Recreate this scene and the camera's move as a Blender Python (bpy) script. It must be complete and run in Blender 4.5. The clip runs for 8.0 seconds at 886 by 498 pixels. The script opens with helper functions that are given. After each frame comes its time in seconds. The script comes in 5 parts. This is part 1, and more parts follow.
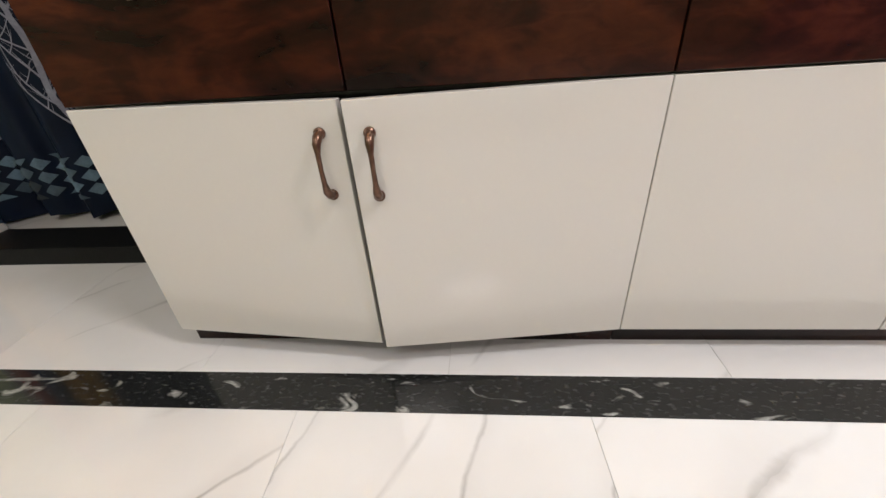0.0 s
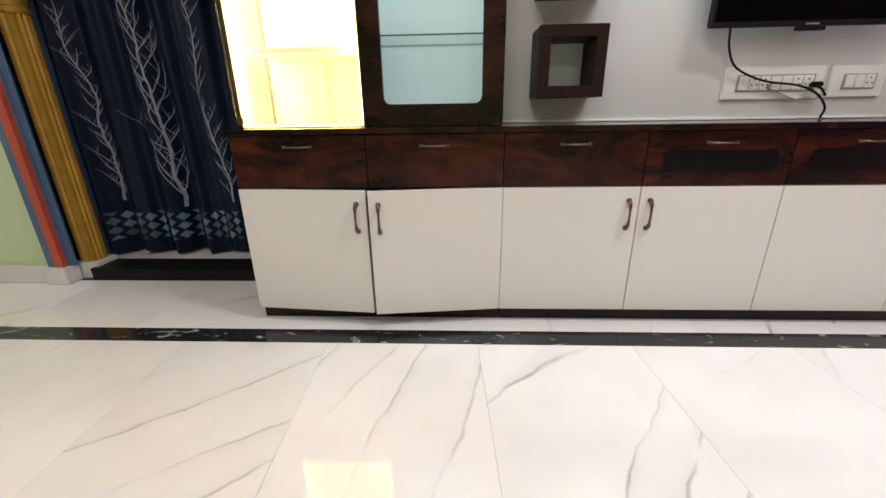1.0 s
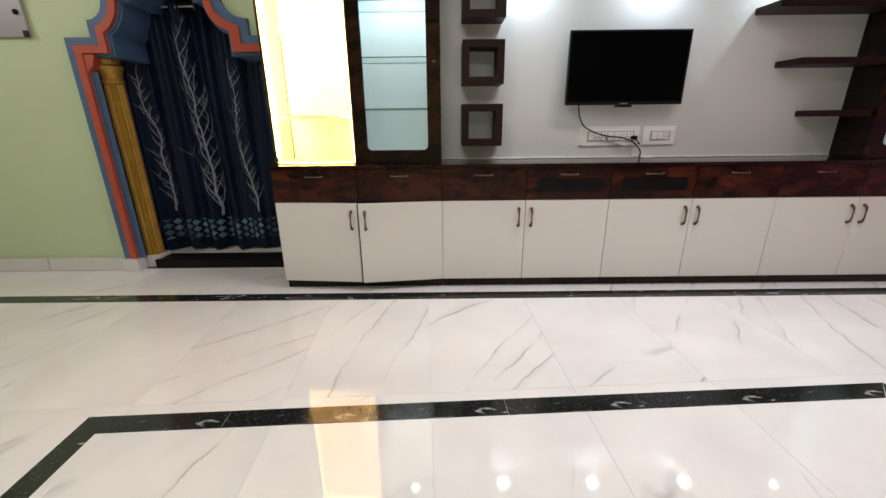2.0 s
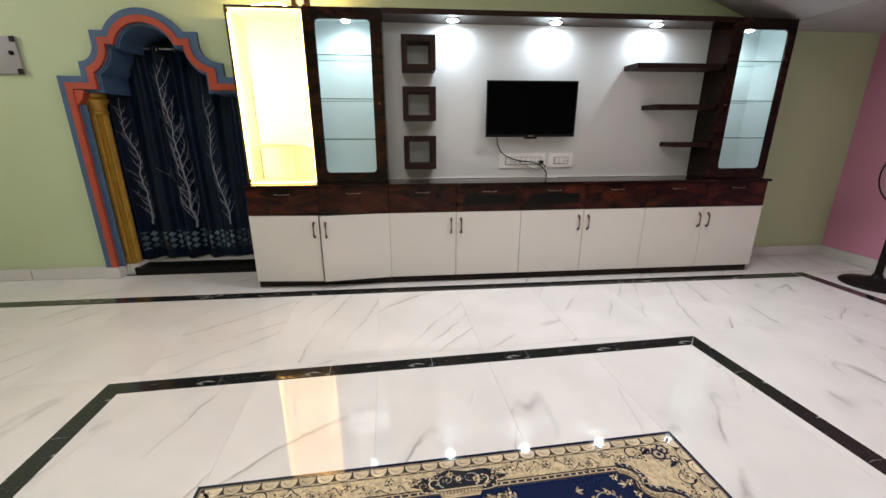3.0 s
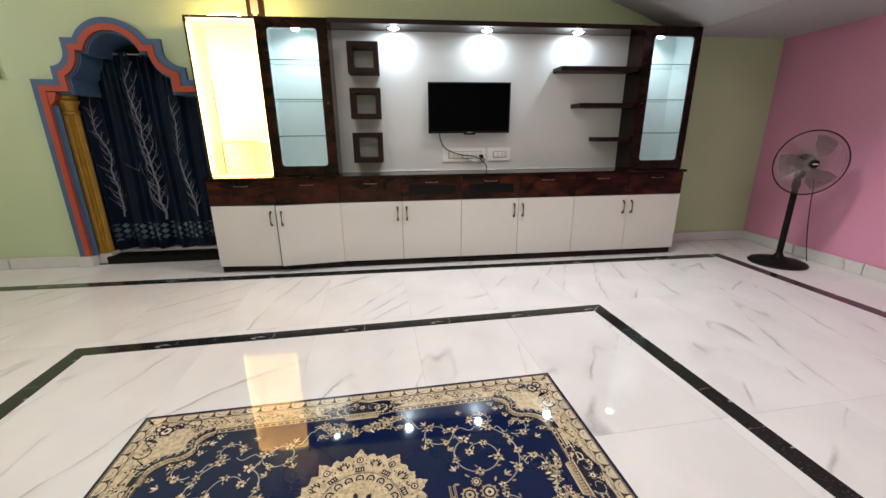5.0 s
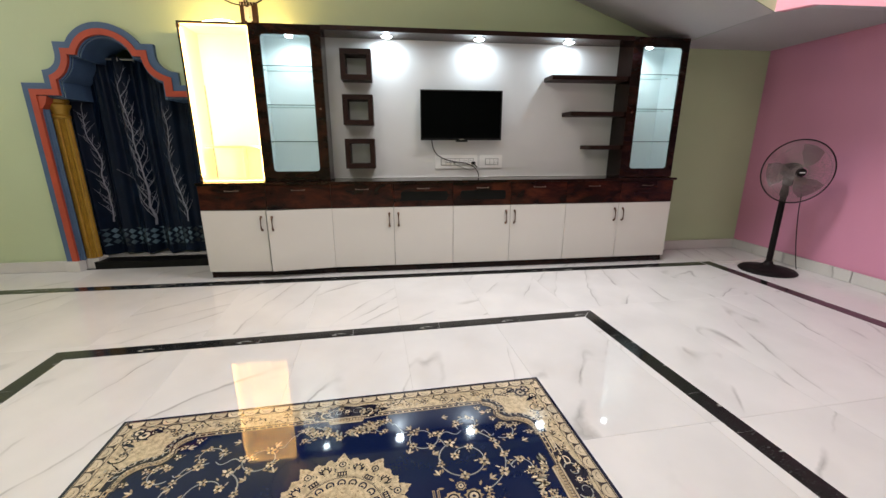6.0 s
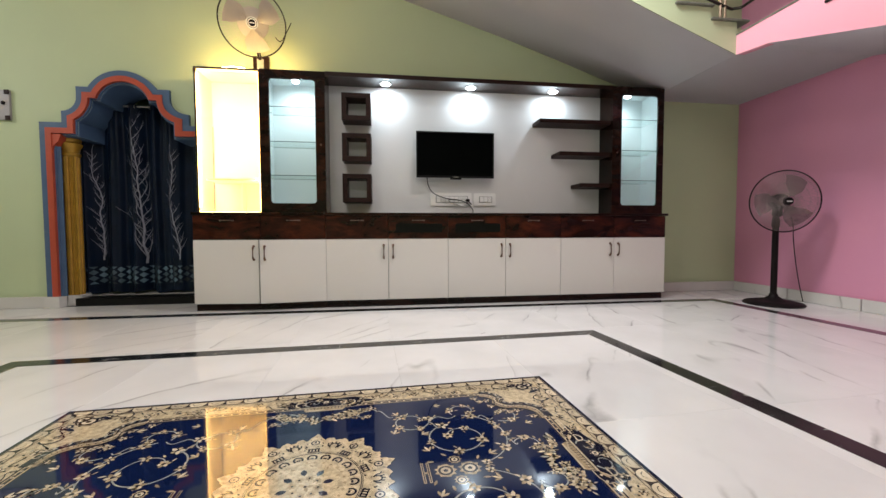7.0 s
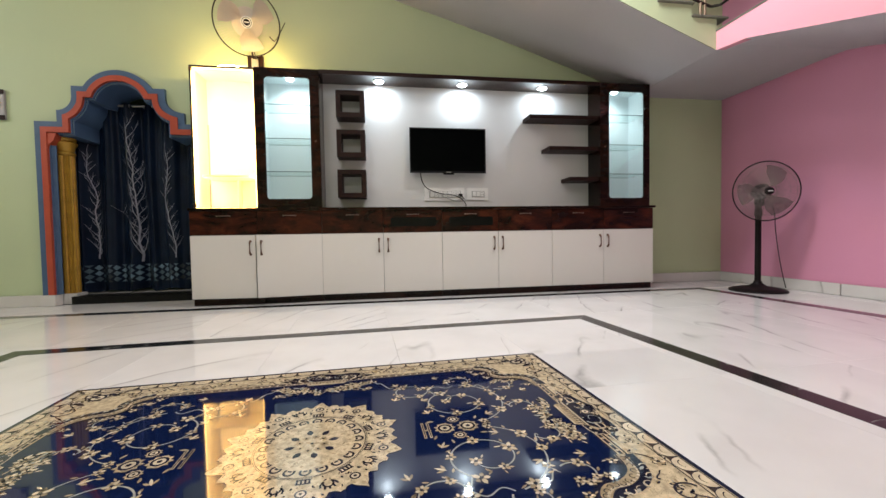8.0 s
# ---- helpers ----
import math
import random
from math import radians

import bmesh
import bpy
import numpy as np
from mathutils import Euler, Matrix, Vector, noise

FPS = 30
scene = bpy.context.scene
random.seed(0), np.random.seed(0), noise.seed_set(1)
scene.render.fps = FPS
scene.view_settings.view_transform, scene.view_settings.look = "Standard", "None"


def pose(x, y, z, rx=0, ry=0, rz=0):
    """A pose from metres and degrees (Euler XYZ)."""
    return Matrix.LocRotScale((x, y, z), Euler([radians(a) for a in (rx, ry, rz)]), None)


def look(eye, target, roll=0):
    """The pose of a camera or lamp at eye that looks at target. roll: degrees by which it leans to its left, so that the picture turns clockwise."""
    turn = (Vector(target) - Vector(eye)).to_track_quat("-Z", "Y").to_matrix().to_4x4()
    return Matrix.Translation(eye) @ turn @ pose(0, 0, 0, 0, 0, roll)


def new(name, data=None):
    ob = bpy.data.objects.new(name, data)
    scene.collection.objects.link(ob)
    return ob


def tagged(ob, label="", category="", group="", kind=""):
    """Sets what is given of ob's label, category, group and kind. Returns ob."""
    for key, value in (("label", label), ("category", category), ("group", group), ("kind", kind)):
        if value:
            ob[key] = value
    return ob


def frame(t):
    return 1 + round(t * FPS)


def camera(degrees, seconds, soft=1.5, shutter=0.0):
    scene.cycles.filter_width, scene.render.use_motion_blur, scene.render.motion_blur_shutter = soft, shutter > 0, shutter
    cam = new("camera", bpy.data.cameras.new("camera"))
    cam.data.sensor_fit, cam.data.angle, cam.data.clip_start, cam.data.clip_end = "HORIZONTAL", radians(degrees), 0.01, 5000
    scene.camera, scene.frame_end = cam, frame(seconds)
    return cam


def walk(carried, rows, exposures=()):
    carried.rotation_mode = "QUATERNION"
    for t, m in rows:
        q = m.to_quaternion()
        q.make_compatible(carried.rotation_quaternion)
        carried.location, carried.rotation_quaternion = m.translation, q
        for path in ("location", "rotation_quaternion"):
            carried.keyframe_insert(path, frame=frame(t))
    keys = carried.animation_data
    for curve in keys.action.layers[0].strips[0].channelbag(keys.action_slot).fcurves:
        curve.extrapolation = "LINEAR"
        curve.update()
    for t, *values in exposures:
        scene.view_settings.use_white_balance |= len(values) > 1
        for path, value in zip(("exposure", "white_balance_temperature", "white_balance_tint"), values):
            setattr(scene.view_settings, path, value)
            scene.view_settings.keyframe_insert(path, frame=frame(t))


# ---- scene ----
cam = camera(96.9, 8.0)
PATH = [
    (0, (0.764, -0.703, 0.707), (0.57, 1.008, -0.31), -4.4),
    (0.5, (0.789, -1.065, 0.819), (0.694, 0.746, -0.026), -1.8),
    (1, (0.906, -1.553, 0.902), (0.818, 0.328, 0.228), -0.9),
    (1.2, (0.928, -1.758, 0.923), (0.886, 0.123, 0.246), -0.3),
    (2.3, (1.142, -2.7, 1.169), (1.164, -0.788, 0.585), -0.7),
    (2.5, (1.17, -2.815, 1.198), (1.237, -0.896, 0.637), -0.5),
    (3, (1.209, -3.097, 1.236), (1.391, -1.191, 0.657), -0.1),
    (3.5, (1.286, -3.211, 1.204), (1.516, -1.317, 0.605), -0.0),
    (4, (1.453, -3.353, 1.211), (1.67, -1.452, 0.63), -0.1),
    (4.5, (1.547, -3.464, 1.197), (1.755, -1.56, 0.622), -0.3),
    (4.7, (1.555, -3.483, 1.204), (1.772, -1.58, 0.629), -0.4),
    (5.8, (1.594, -3.503, 1.177), (1.835, -1.599, 0.615), -0.2),
    (6, (1.601, -3.503, 1.156), (1.85, -1.588, 0.635), -0.0),
    (6.5, (1.609, -3.426, 0.838), (1.874, -1.459, 0.594), 0.1),
    (7, (1.624, -3.52, 0.67), (1.893, -1.54, 0.58), -0.2),
    (7.5, (1.613, -3.6, 0.621), (1.921, -1.624, 0.603), -0.8),
    (8, (1.604, -3.593, 0.573), (1.907, -1.617, 0.503), -1.0),
]
walk(cam, [(t, look(eye, target, roll)) for t, eye, target, roll in PATH],
     exposures=[(0.0, 0.15), (1.0, 0.10), (1.3, 0.04), (2.5, -0.22), (4.5, -0.15), (6.0, -0.13), (7.0, -0.12), (8.0, -0.03)])

# ---- light and exposure ----
world = bpy.data.worlds.new("world")
world.use_nodes = True
world.node_tree.nodes["Background"].inputs[0].default_value = (0.5, 0.55, 0.6, 1)
world.node_tree.nodes["Background"].inputs[1].default_value = 0.05
scene.world = world

ROOM_W = (79.0, 28.0, 39.0)      # watts of the assumed ceiling panels
TUBE_W = 24.0      # watts of the assumed tube on the west wall
SPOT_W = 3.3       # watts of each canopy downlight
WARM = 18.0        # strength of the warm strips
SHOW_W = 13.5       # watts of each inward warm strip


def lamp(name, kind, watts, colour, m, **more):
    data = bpy.data.lights.new(name, kind)
    data.energy, data.color = watts, colour
    if kind == "AREA":
        data.shape, data.size, data.size_y = "RECTANGLE", more["size"], more["size_y"]
    if kind == "SPOT":
        data.spot_size, data.spot_blend, data.shadow_soft_size = radians(more["angle"]), more["blend"], more["soft"]
    ob = new(name, data)
    ob.matrix_world = m
    return ob


# No ceiling fitting is in view: these panels are added to light the hall.
PANELS = [(2.9, -1.05), (0.3, -2.4), (1.7, -5.0)]
for (px, py), watts, tone in zip(PANELS, ROOM_W, ((1.0, 0.975, 0.985), (1.0, 0.945, 0.93), (1.0, 0.95, 0.94))):
    lamp("assumed_room_light", "AREA", watts, tone, pose(px, py, 3.52), size=1.1, size_y=0.5)
for sx, turn in ((0.03, -35), (0.50, 35)):
    lamp("showcase_strip", "AREA", SHOW_W, (1.0, 0.55, 0.20), Matrix.Translation((sx, 0.115, 1.45)) @ pose(0, 0, 0, 90, 0, turn), size=0.02, size_y=1.15)
# Unseen tube: added to lift the soffit, placed by the fan's shadow.
TUBE = Vector((-3.52, -1.1, 2.60))
lamp("assumed_tube_lamp", "AREA", TUBE_W, (1.0, 0.955, 0.95), Matrix.Translation(TUBE + Vector((0.035, 0, 0))) @ pose(0, 0, 0, 0, -90, 0), size=0.05, size_y=1.18)
CANOPY_X = (1.60, 2.40, 3.22)
for sx in CANOPY_X:
    lamp("down_light", "AREA", SPOT_W, (0.74, 0.89, 1.0), pose(sx, 0.2, 2.008), size=0.06, size_y=0.06)
lamp("cabinet_spot", "SPOT", 9.0, (0.84, 0.96, 1.0), pose(0.815, 0.16, 1.972, 38), angle=130, blend=0.75, soft=0.02)
lamp("cabinet_spot", "SPOT", 9.0, (0.84, 0.96, 1.0), pose(3.973, 0.16, 1.972, 38), angle=130, blend=0.75, soft=0.02)


# ---- building helpers ----
ORIG = {}


def thing(name, at=(0, 0, 0), label="", category="", group="", kind=""):
    ob = new(name)
    ob.empty_display_size = 0.1
    ob.location = at
    ORIG[ob] = Vector(at)
    return tagged(ob, label, category, group, kind)


def finish(bm, smooth):
    bmesh.ops.recalc_face_normals(bm, faces=bm.faces)
    me = bpy.data.meshes.new("mesh")
    bm.to_mesh(me)
    bm.free()
    if smooth:
        me.shade_smooth()
        me.set_sharp_from_angle(angle=radians(40))
    return me


def part(name, bm, material, parent=None, label="", smooth=True, at=None):
    """One mesh object from a bmesh in world metres, under a thing or a part."""
    origin = ORIG[parent] if parent else Vector(at or (0, 0, 0))
    bmesh.ops.translate(bm, verts=bm.verts, vec=-origin)
    me = finish(bm, smooth)
    me.name = name
    me.materials.append(material)
    ob = new(name, me)
    ob.parent = parent
    if parent is None:
        ob.location = origin
    ORIG[ob] = origin
    if label:
        ob["label"] = label
    return ob


def box(x0, x1, y0, y1, z0, z1, bevel=0.0, seg=2):
    bm = bmesh.new()
    bmesh.ops.create_cube(bm, size=1)
    for v in bm.verts:
        v.co = ((x0 + x1) / 2 + v.co.x * (x1 - x0), (y0 + y1) / 2 + v.co.y * (y1 - y0), (z0 + z1) / 2 + v.co.z * (z1 - z0))
    if bevel:
        bmesh.ops.bevel(bm, geom=bm.edges[:], offset=bevel, segments=seg, affect="EDGES", clamp_overlap=True)
    return bm


def join(*parts):
    out = parts[0]
    for bm in parts[1:]:
        me = bpy.data.meshes.new("tmp")
        bm.to_mesh(me)
        bm.free()
        out.from_mesh(me)
        bpy.data.meshes.remove(me)
    return out


def moved(bm, m):
    bmesh.ops.transform(bm, matrix=m, verts=bm.verts)
    return bm


def tube(points, radius, n=8, closed=False):
    """A round bar along points; radius is one number or one for each point."""
    pts = [Vector(p) for p in points]
    rad = radius if isinstance(radius, (list, tuple)) else [radius] * len(pts)
    bm = bmesh.new()
    rings, side = [], None
    for i, p in enumerate(pts):
        a = pts[i - 1] if (i or closed) else p
        b = pts[(i + 1) % len(pts)] if (i < len(pts) - 1 or closed) else p
        t = (b - a).normalized()
        if side is None:
            side = t.orthogonal().normalized()
        side = (side - t * side.dot(t)).normalized()
        up = t.cross(side)
        rings.append([bm.verts.new(p + rad[i] * (math.cos(6.28318 * k / n) * side + math.sin(6.28318 * k / n) * up)) for k in range(n)])
    for i in range(len(rings) - (0 if closed else 1)):
        a, b = rings[i], rings[(i + 1) % len(rings)]
        for k in range(n):
            bm.faces.new((a[k], a[(k + 1) % n], b[(k + 1) % n], b[k]))
    if not closed:
        bm.faces.new(rings[0][::-1])
        bm.faces.new(rings[-1])
    return bm


def lathe(profile, n=32, flute=0, depth=0.0):
    """A turned body about z from (radius, z) pairs; flute cuts grooves into the rings."""
    bm = bmesh.new()
    rings = []
    for r, z in profile:
        ring = []
        for k in range(n):
            a = 2 * math.pi * k / n
            rr = r * (1 - depth * (0.5 - 0.5 * math.cos(flute * a))) if flute else r
            ring.append(bm.verts.new((rr * math.cos(a), rr * math.sin(a), z)))
        rings.append(ring)
    for a, b in zip(rings, rings[1:]):
        for k in range(n):
            bm.faces.new((a[k], a[(k + 1) % n], b[(k + 1) % n], b[k]))
    bm.faces.new(rings[0][::-1])
    bm.faces.new(rings[-1])
    return bm


def prism(outline, axis, a, b):
    """An outline of 2D points carried along an axis from a to b: x takes (y, z), y takes (x, z), z takes (x, y)."""
    def place(p, d):
        return {"x": (d, p[0], p[1]), "y": (p[0], d, p[1]), "z": (p[0], p[1], d)}[axis]
    bm = bmesh.new()
    lo = [bm.verts.new(place(p, a)) for p in outline]
    hi = [bm.verts.new(place(p, b)) for p in outline]
    n = len(outline)
    caps = [bm.faces.new(lo), bm.faces.new(hi[::-1])]
    for k in range(n):
        bm.faces.new((lo[k], lo[(k + 1) % n], hi[(k + 1) % n], hi[k]))
    bmesh.ops.triangulate(bm, faces=caps)
    return bm


def band(inner, outer, y0, y1):
    """A strip between two polylines of the same length, as (x, z), from y0 to y1."""
    bm = bmesh.new()
    rows = [[bm.verts.new((x, y, z)) for x, z in line] for line in (inner, outer) for y in (y0, y1)]
    i0, i1, o0, o1 = rows
    for k in range(len(inner) - 1):
        for a, b in ((i0, o0), (o0, o1), (o1, i1), (i1, i0)):
            bm.faces.new((a[k], a[k + 1], b[k + 1], b[k]))
    bm.faces.new((i0[0], o0[0], o1[0], i1[0]))
    bm.faces.new((i0[-1], i1[-1], o1[-1], o0[-1]))
    return bm


def offset(line, d):
    """A polyline moved to its right by d, mitred."""
    out = []
    for k, p in enumerate(line):
        p = Vector(p)
        a = (p - Vector(line[k - 1])).normalized() if k else None
        b = (Vector(line[k + 1]) - p).normalized() if k < len(line) - 1 else None
        a, b = a or b, b or a
        na, nb = Vector((a.y, -a.x)), Vector((b.y, -b.x))
        m = na + nb
        m = m / max(m.length_squared, 0.3) * 2
        out.append(tuple(p + d * m))
    return out


# ---- materials ----
def material(name, colour, rough=0.5, metal=0.0, vary=0.0, scale=8.0, bump=0.0, fine=120.0, coat=0.0, island=0.0, rough_vary=0.0, spec=0.5):
    """A Principled material whose colour wanders at two scales."""
    m = bpy.data.materials.new(name)
    m.use_nodes = True
    nt = m.node_tree
    bs = nt.nodes["Principled BSDF"]
    bs.inputs["Roughness"].default_value = rough
    bs.inputs["Metallic"].default_value = metal
    bs.inputs["Specular IOR Level"].default_value = spec
    bs.inputs["Coat Weight"].default_value = coat
    bs.inputs["Coat Roughness"].default_value = 0.04
    bs.inputs["Base Color"].default_value = (*colour, 1)
    co = nt.nodes.new("ShaderNodeTexCoord")
    if vary or rough_vary:
        big, small = nt.nodes.new("ShaderNodeTexNoise"), nt.nodes.new("ShaderNodeTexNoise")
        big.inputs["Scale"].default_value, small.inputs["Scale"].default_value = scale, fine
        big.inputs["Detail"].default_value = 4
        for n in (big, small):
            nt.links.new(co.outputs["Object"], n.inputs["Vector"])
        add = nt.nodes.new("ShaderNodeMath")
        add.operation = "MULTIPLY_ADD"
        nt.links.new(small.outputs["Fac"], add.inputs[0])
        add.inputs[1].default_value = 0.35
        nt.links.new(big.outputs["Fac"], add.inputs[2])
        span = nt.nodes.new("ShaderNodeMapRange")
        span.inputs["From Min"].default_value, span.inputs["From Max"].default_value = 0.4, 0.95
        span.inputs["To Min"].default_value, span.inputs["To Max"].default_value = 1 - vary, 1 + vary
        nt.links.new(add.outputs[0], span.inputs["Value"])
        mul = nt.nodes.new("ShaderNodeVectorMath")
        mul.operation = "SCALE"
        mul.inputs[0].default_value = colour
        nt.links.new(span.outputs[0], mul.inputs["Scale"])
        last = mul.outputs[0]
        if island:
            geo = nt.nodes.new("ShaderNodeNewGeometry")
            r = nt.nodes.new("ShaderNodeMapRange")
            r.inputs["To Min"].default_value, r.inputs["To Max"].default_value = 1 - island, 1 + island
            nt.links.new(geo.outputs["Random Per Island"], r.inputs["Value"])
            mul2 = nt.nodes.new("ShaderNodeVectorMath")
            mul2.operation = "SCALE"
            nt.links.new(last, mul2.inputs[0])
            nt.links.new(r.outputs[0], mul2.inputs["Scale"])
            last = mul2.outputs[0]
        nt.links.new(last, bs.inputs["Base Color"])
        if rough_vary:
            rr = nt.nodes.new("ShaderNodeMapRange")
            rr.inputs["From Min"].default_value, rr.inputs["From Max"].default_value = 0.35, 0.7
            rr.inputs["To Min"].default_value, rr.inputs["To Max"].default_value = rough, rough + rough_vary
            nt.links.new(big.outputs["Fac"], rr.inputs["Value"])
            nt.links.new(rr.outputs[0], bs.inputs["Roughness"])
    if bump:
        bn = nt.nodes.new("ShaderNodeTexNoise")
        bn.inputs["Scale"].default_value = fine
        bn.inputs["Detail"].default_value = 3
        nt.links.new(co.outputs["Object"], bn.inputs["Vector"])
        b = nt.nodes.new("ShaderNodeBump")
        b.inputs["Strength"].default_value = bump
        b.inputs["Distance"].default_value = 0.004
        nt.links.new(bn.outputs["Fac"], b.inputs["Height"])
        nt.links.new(b.outputs[0], bs.inputs["Normal"])
    return m


def glow(name, colour, strength):
    m = bpy.data.materials.new(name)
    m.use_nodes = True
    bs = m.node_tree.nodes["Principled BSDF"]
    bs.inputs["Base Color"].default_value = (*colour, 1)
    bs.inputs["Emission Color"].default_value = (*colour, 1)
    bs.inputs["Emission Strength"].default_value = strength
    return m


def ramp(nt, fac, stops, smooth=True):
    r = nt.nodes.new("ShaderNodeValToRGB")
    el = r.color_ramp.elements
    el[0].position, el[0].color = stops[0][0], (*stops[0][1], 1)
    el[1].position, el[1].color = stops[-1][0], (*stops[-1][1], 1)
    for p, c in stops[1:-1]:
        e = el.new(p)
        e.color = (*c, 1)
    nt.links.new(fac, r.inputs[0])
    return r.outputs[0]


def marble(name, base, vein, rough, veins=1.0, angles=(0.62, 1.35)):
    """Polished white tile with slanting grey veins; each tile takes its own piece of the pattern."""
    m = bpy.data.materials.new(name)
    m.use_nodes = True
    nt = m.node_tree
    N, L = nt.nodes.new, nt.links.new
    bs = nt.nodes["Principled BSDF"]
    bs.inputs["Roughness"].default_value = rough
    bs.inputs["Specular IOR Level"].default_value = 0.7
    co, info = N("ShaderNodeTexCoord"), N("ShaderNodeObjectInfo")
    comb = N("ShaderNodeCombineXYZ")
    for k, f in enumerate((37.0, 91.0, 53.0)):
        mm = N("ShaderNodeMath")
        mm.operation = "MULTIPLY"
        mm.inputs[1].default_value = f
        L(info.outputs["Random"], mm.inputs[0])
        L(mm.outputs[0], comb.inputs[k])
    turn = N("ShaderNodeVectorRotate")
    turn.rotation_type = "Z_AXIS"
    ang = N("ShaderNodeMapRange")
    ang.inputs["To Min"].default_value, ang.inputs["To Max"].default_value = -angles[0], -angles[1]
    L(info.outputs["Random"], ang.inputs["Value"])
    L(co.outputs["Object"], turn.inputs["Vector"])
    L(ang.outputs[0], turn.inputs["Angle"])
    wob = N("ShaderNodeTexNoise")
    wob.inputs["Scale"].default_value, wob.inputs["Detail"].default_value = 7.0, 6.0
    add0 = N("ShaderNodeVectorMath")
    L(turn.outputs[0], add0.inputs[0])
    L(comb.outputs[0], add0.inputs[1])
    L(add0.outputs[0], wob.inputs["Vector"])
    wv = N("ShaderNodeVectorMath")
    wv.operation = "SCALE"
    wv.inputs["Scale"].default_value = 0.05
    L(wob.outputs["Color"], wv.inputs[0])
    add1 = N("ShaderNodeVectorMath")
    L(add0.outputs[0], add1.inputs[0])
    L(wv.outputs[0], add1.inputs[1])
    stretch = N("ShaderNodeMapping")
    stretch.inputs["Scale"].default_value = (0.30, 2.2, 1.0)
    L(add1.outputs[0], stretch.inputs["Vector"])
    n1 = N("ShaderNodeTexNoise")
    n1.inputs["Scale"].default_value, n1.inputs["Detail"].default_value = 1.5, 0.6
    L(stretch.outputs[0], n1.inputs["Vector"])
    dist = N("ShaderNodeMath")
    dist.operation = "SUBTRACT"
    dist.inputs[1].default_value = 0.5
    L(n1.outputs["Fac"], dist.inputs[0])
    ab = N("ShaderNodeMath")
    ab.operation = "ABSOLUTE"
    L(dist.outputs[0], ab.inputs[0])
    line = N("ShaderNodeMapRange")
    line.interpolation_type = "SMOOTHSTEP"
    line.inputs["From Min"].default_value, line.inputs["From Max"].default_value = 0.0, 0.013
    line.inputs["To Min"].default_value, line.inputs["To Max"].default_value = 1.0, 0.0
    L(ab.outputs[0], line.inputs["Value"])
    halo = N("ShaderNodeMapRange")
    halo.interpolation_type = "SMOOTHSTEP"
    halo.inputs["From Min"].default_value, halo.inputs["From Max"].default_value = 0.0, 0.07
    halo.inputs["To Min"].default_value, halo.inputs["To Max"].default_value = 0.25, 0.0
    L(dist.outputs[0], halo.inputs["Value"])
    side = N("ShaderNodeMath")
    side.operation = "GREATER_THAN"
    side.inputs[1].default_value = 0.0
    L(dist.outputs[0], side.inputs[0])
    hs = N("ShaderNodeMath")
    hs.operation = "MULTIPLY"
    L(halo.outputs[0], hs.inputs[0])
    L(side.outputs[0], hs.inputs[1])
    mask = N("ShaderNodeTexNoise")
    mask.inputs["Scale"].default_value, mask.inputs["Detail"].default_value = 3.2, 2.0
    L(add0.outputs[0], mask.inputs["Vector"])
    mr = N("ShaderNodeMapRange")
    mr.inputs["From Min"].default_value, mr.inputs["From Max"].default_value = 0.42, 0.66
    L(mask.outputs["Fac"], mr.inputs["Value"])
    tot = N("ShaderNodeMath")
    tot.operation = "ADD"
    L(line.outputs[0], tot.inputs[0])
    L(hs.outputs[0], tot.inputs[1])
    fac = N("ShaderNodeMath")
    fac.operation = "MULTIPLY"
    L(tot.outputs[0], fac.inputs[0])
    L(mr.outputs[0], fac.inputs[1])
    fac2 = N("ShaderNodeMath")
    fac2.operation = "MULTIPLY"
    fac2.use_clamp = True
    fac2.inputs[1].default_value = 0.54 * veins
    L(fac.outputs[0], fac2.inputs[0])
    cloud = N("ShaderNodeTexNoise")
    cloud.inputs["Scale"].default_value, cloud.inputs["Detail"].default_value = 2.6, 5.0
    L(add1.outputs[0], cloud.inputs["Vector"])
    tint = ramp(nt, cloud.outputs["Fac"], [(0.3, tuple(0.9 * c for c in base)), (0.65, base)])
    mix = N("ShaderNodeMix")
    mix.data_type = "RGBA"
    L(fac2.outputs[0], mix.inputs["Factor"])
    L(tint, mix.inputs["A"])
    mix.inputs["B"].default_value = (*vein, 1)
    L(mix.outputs["Result"], bs.inputs["Base Color"])
    return m


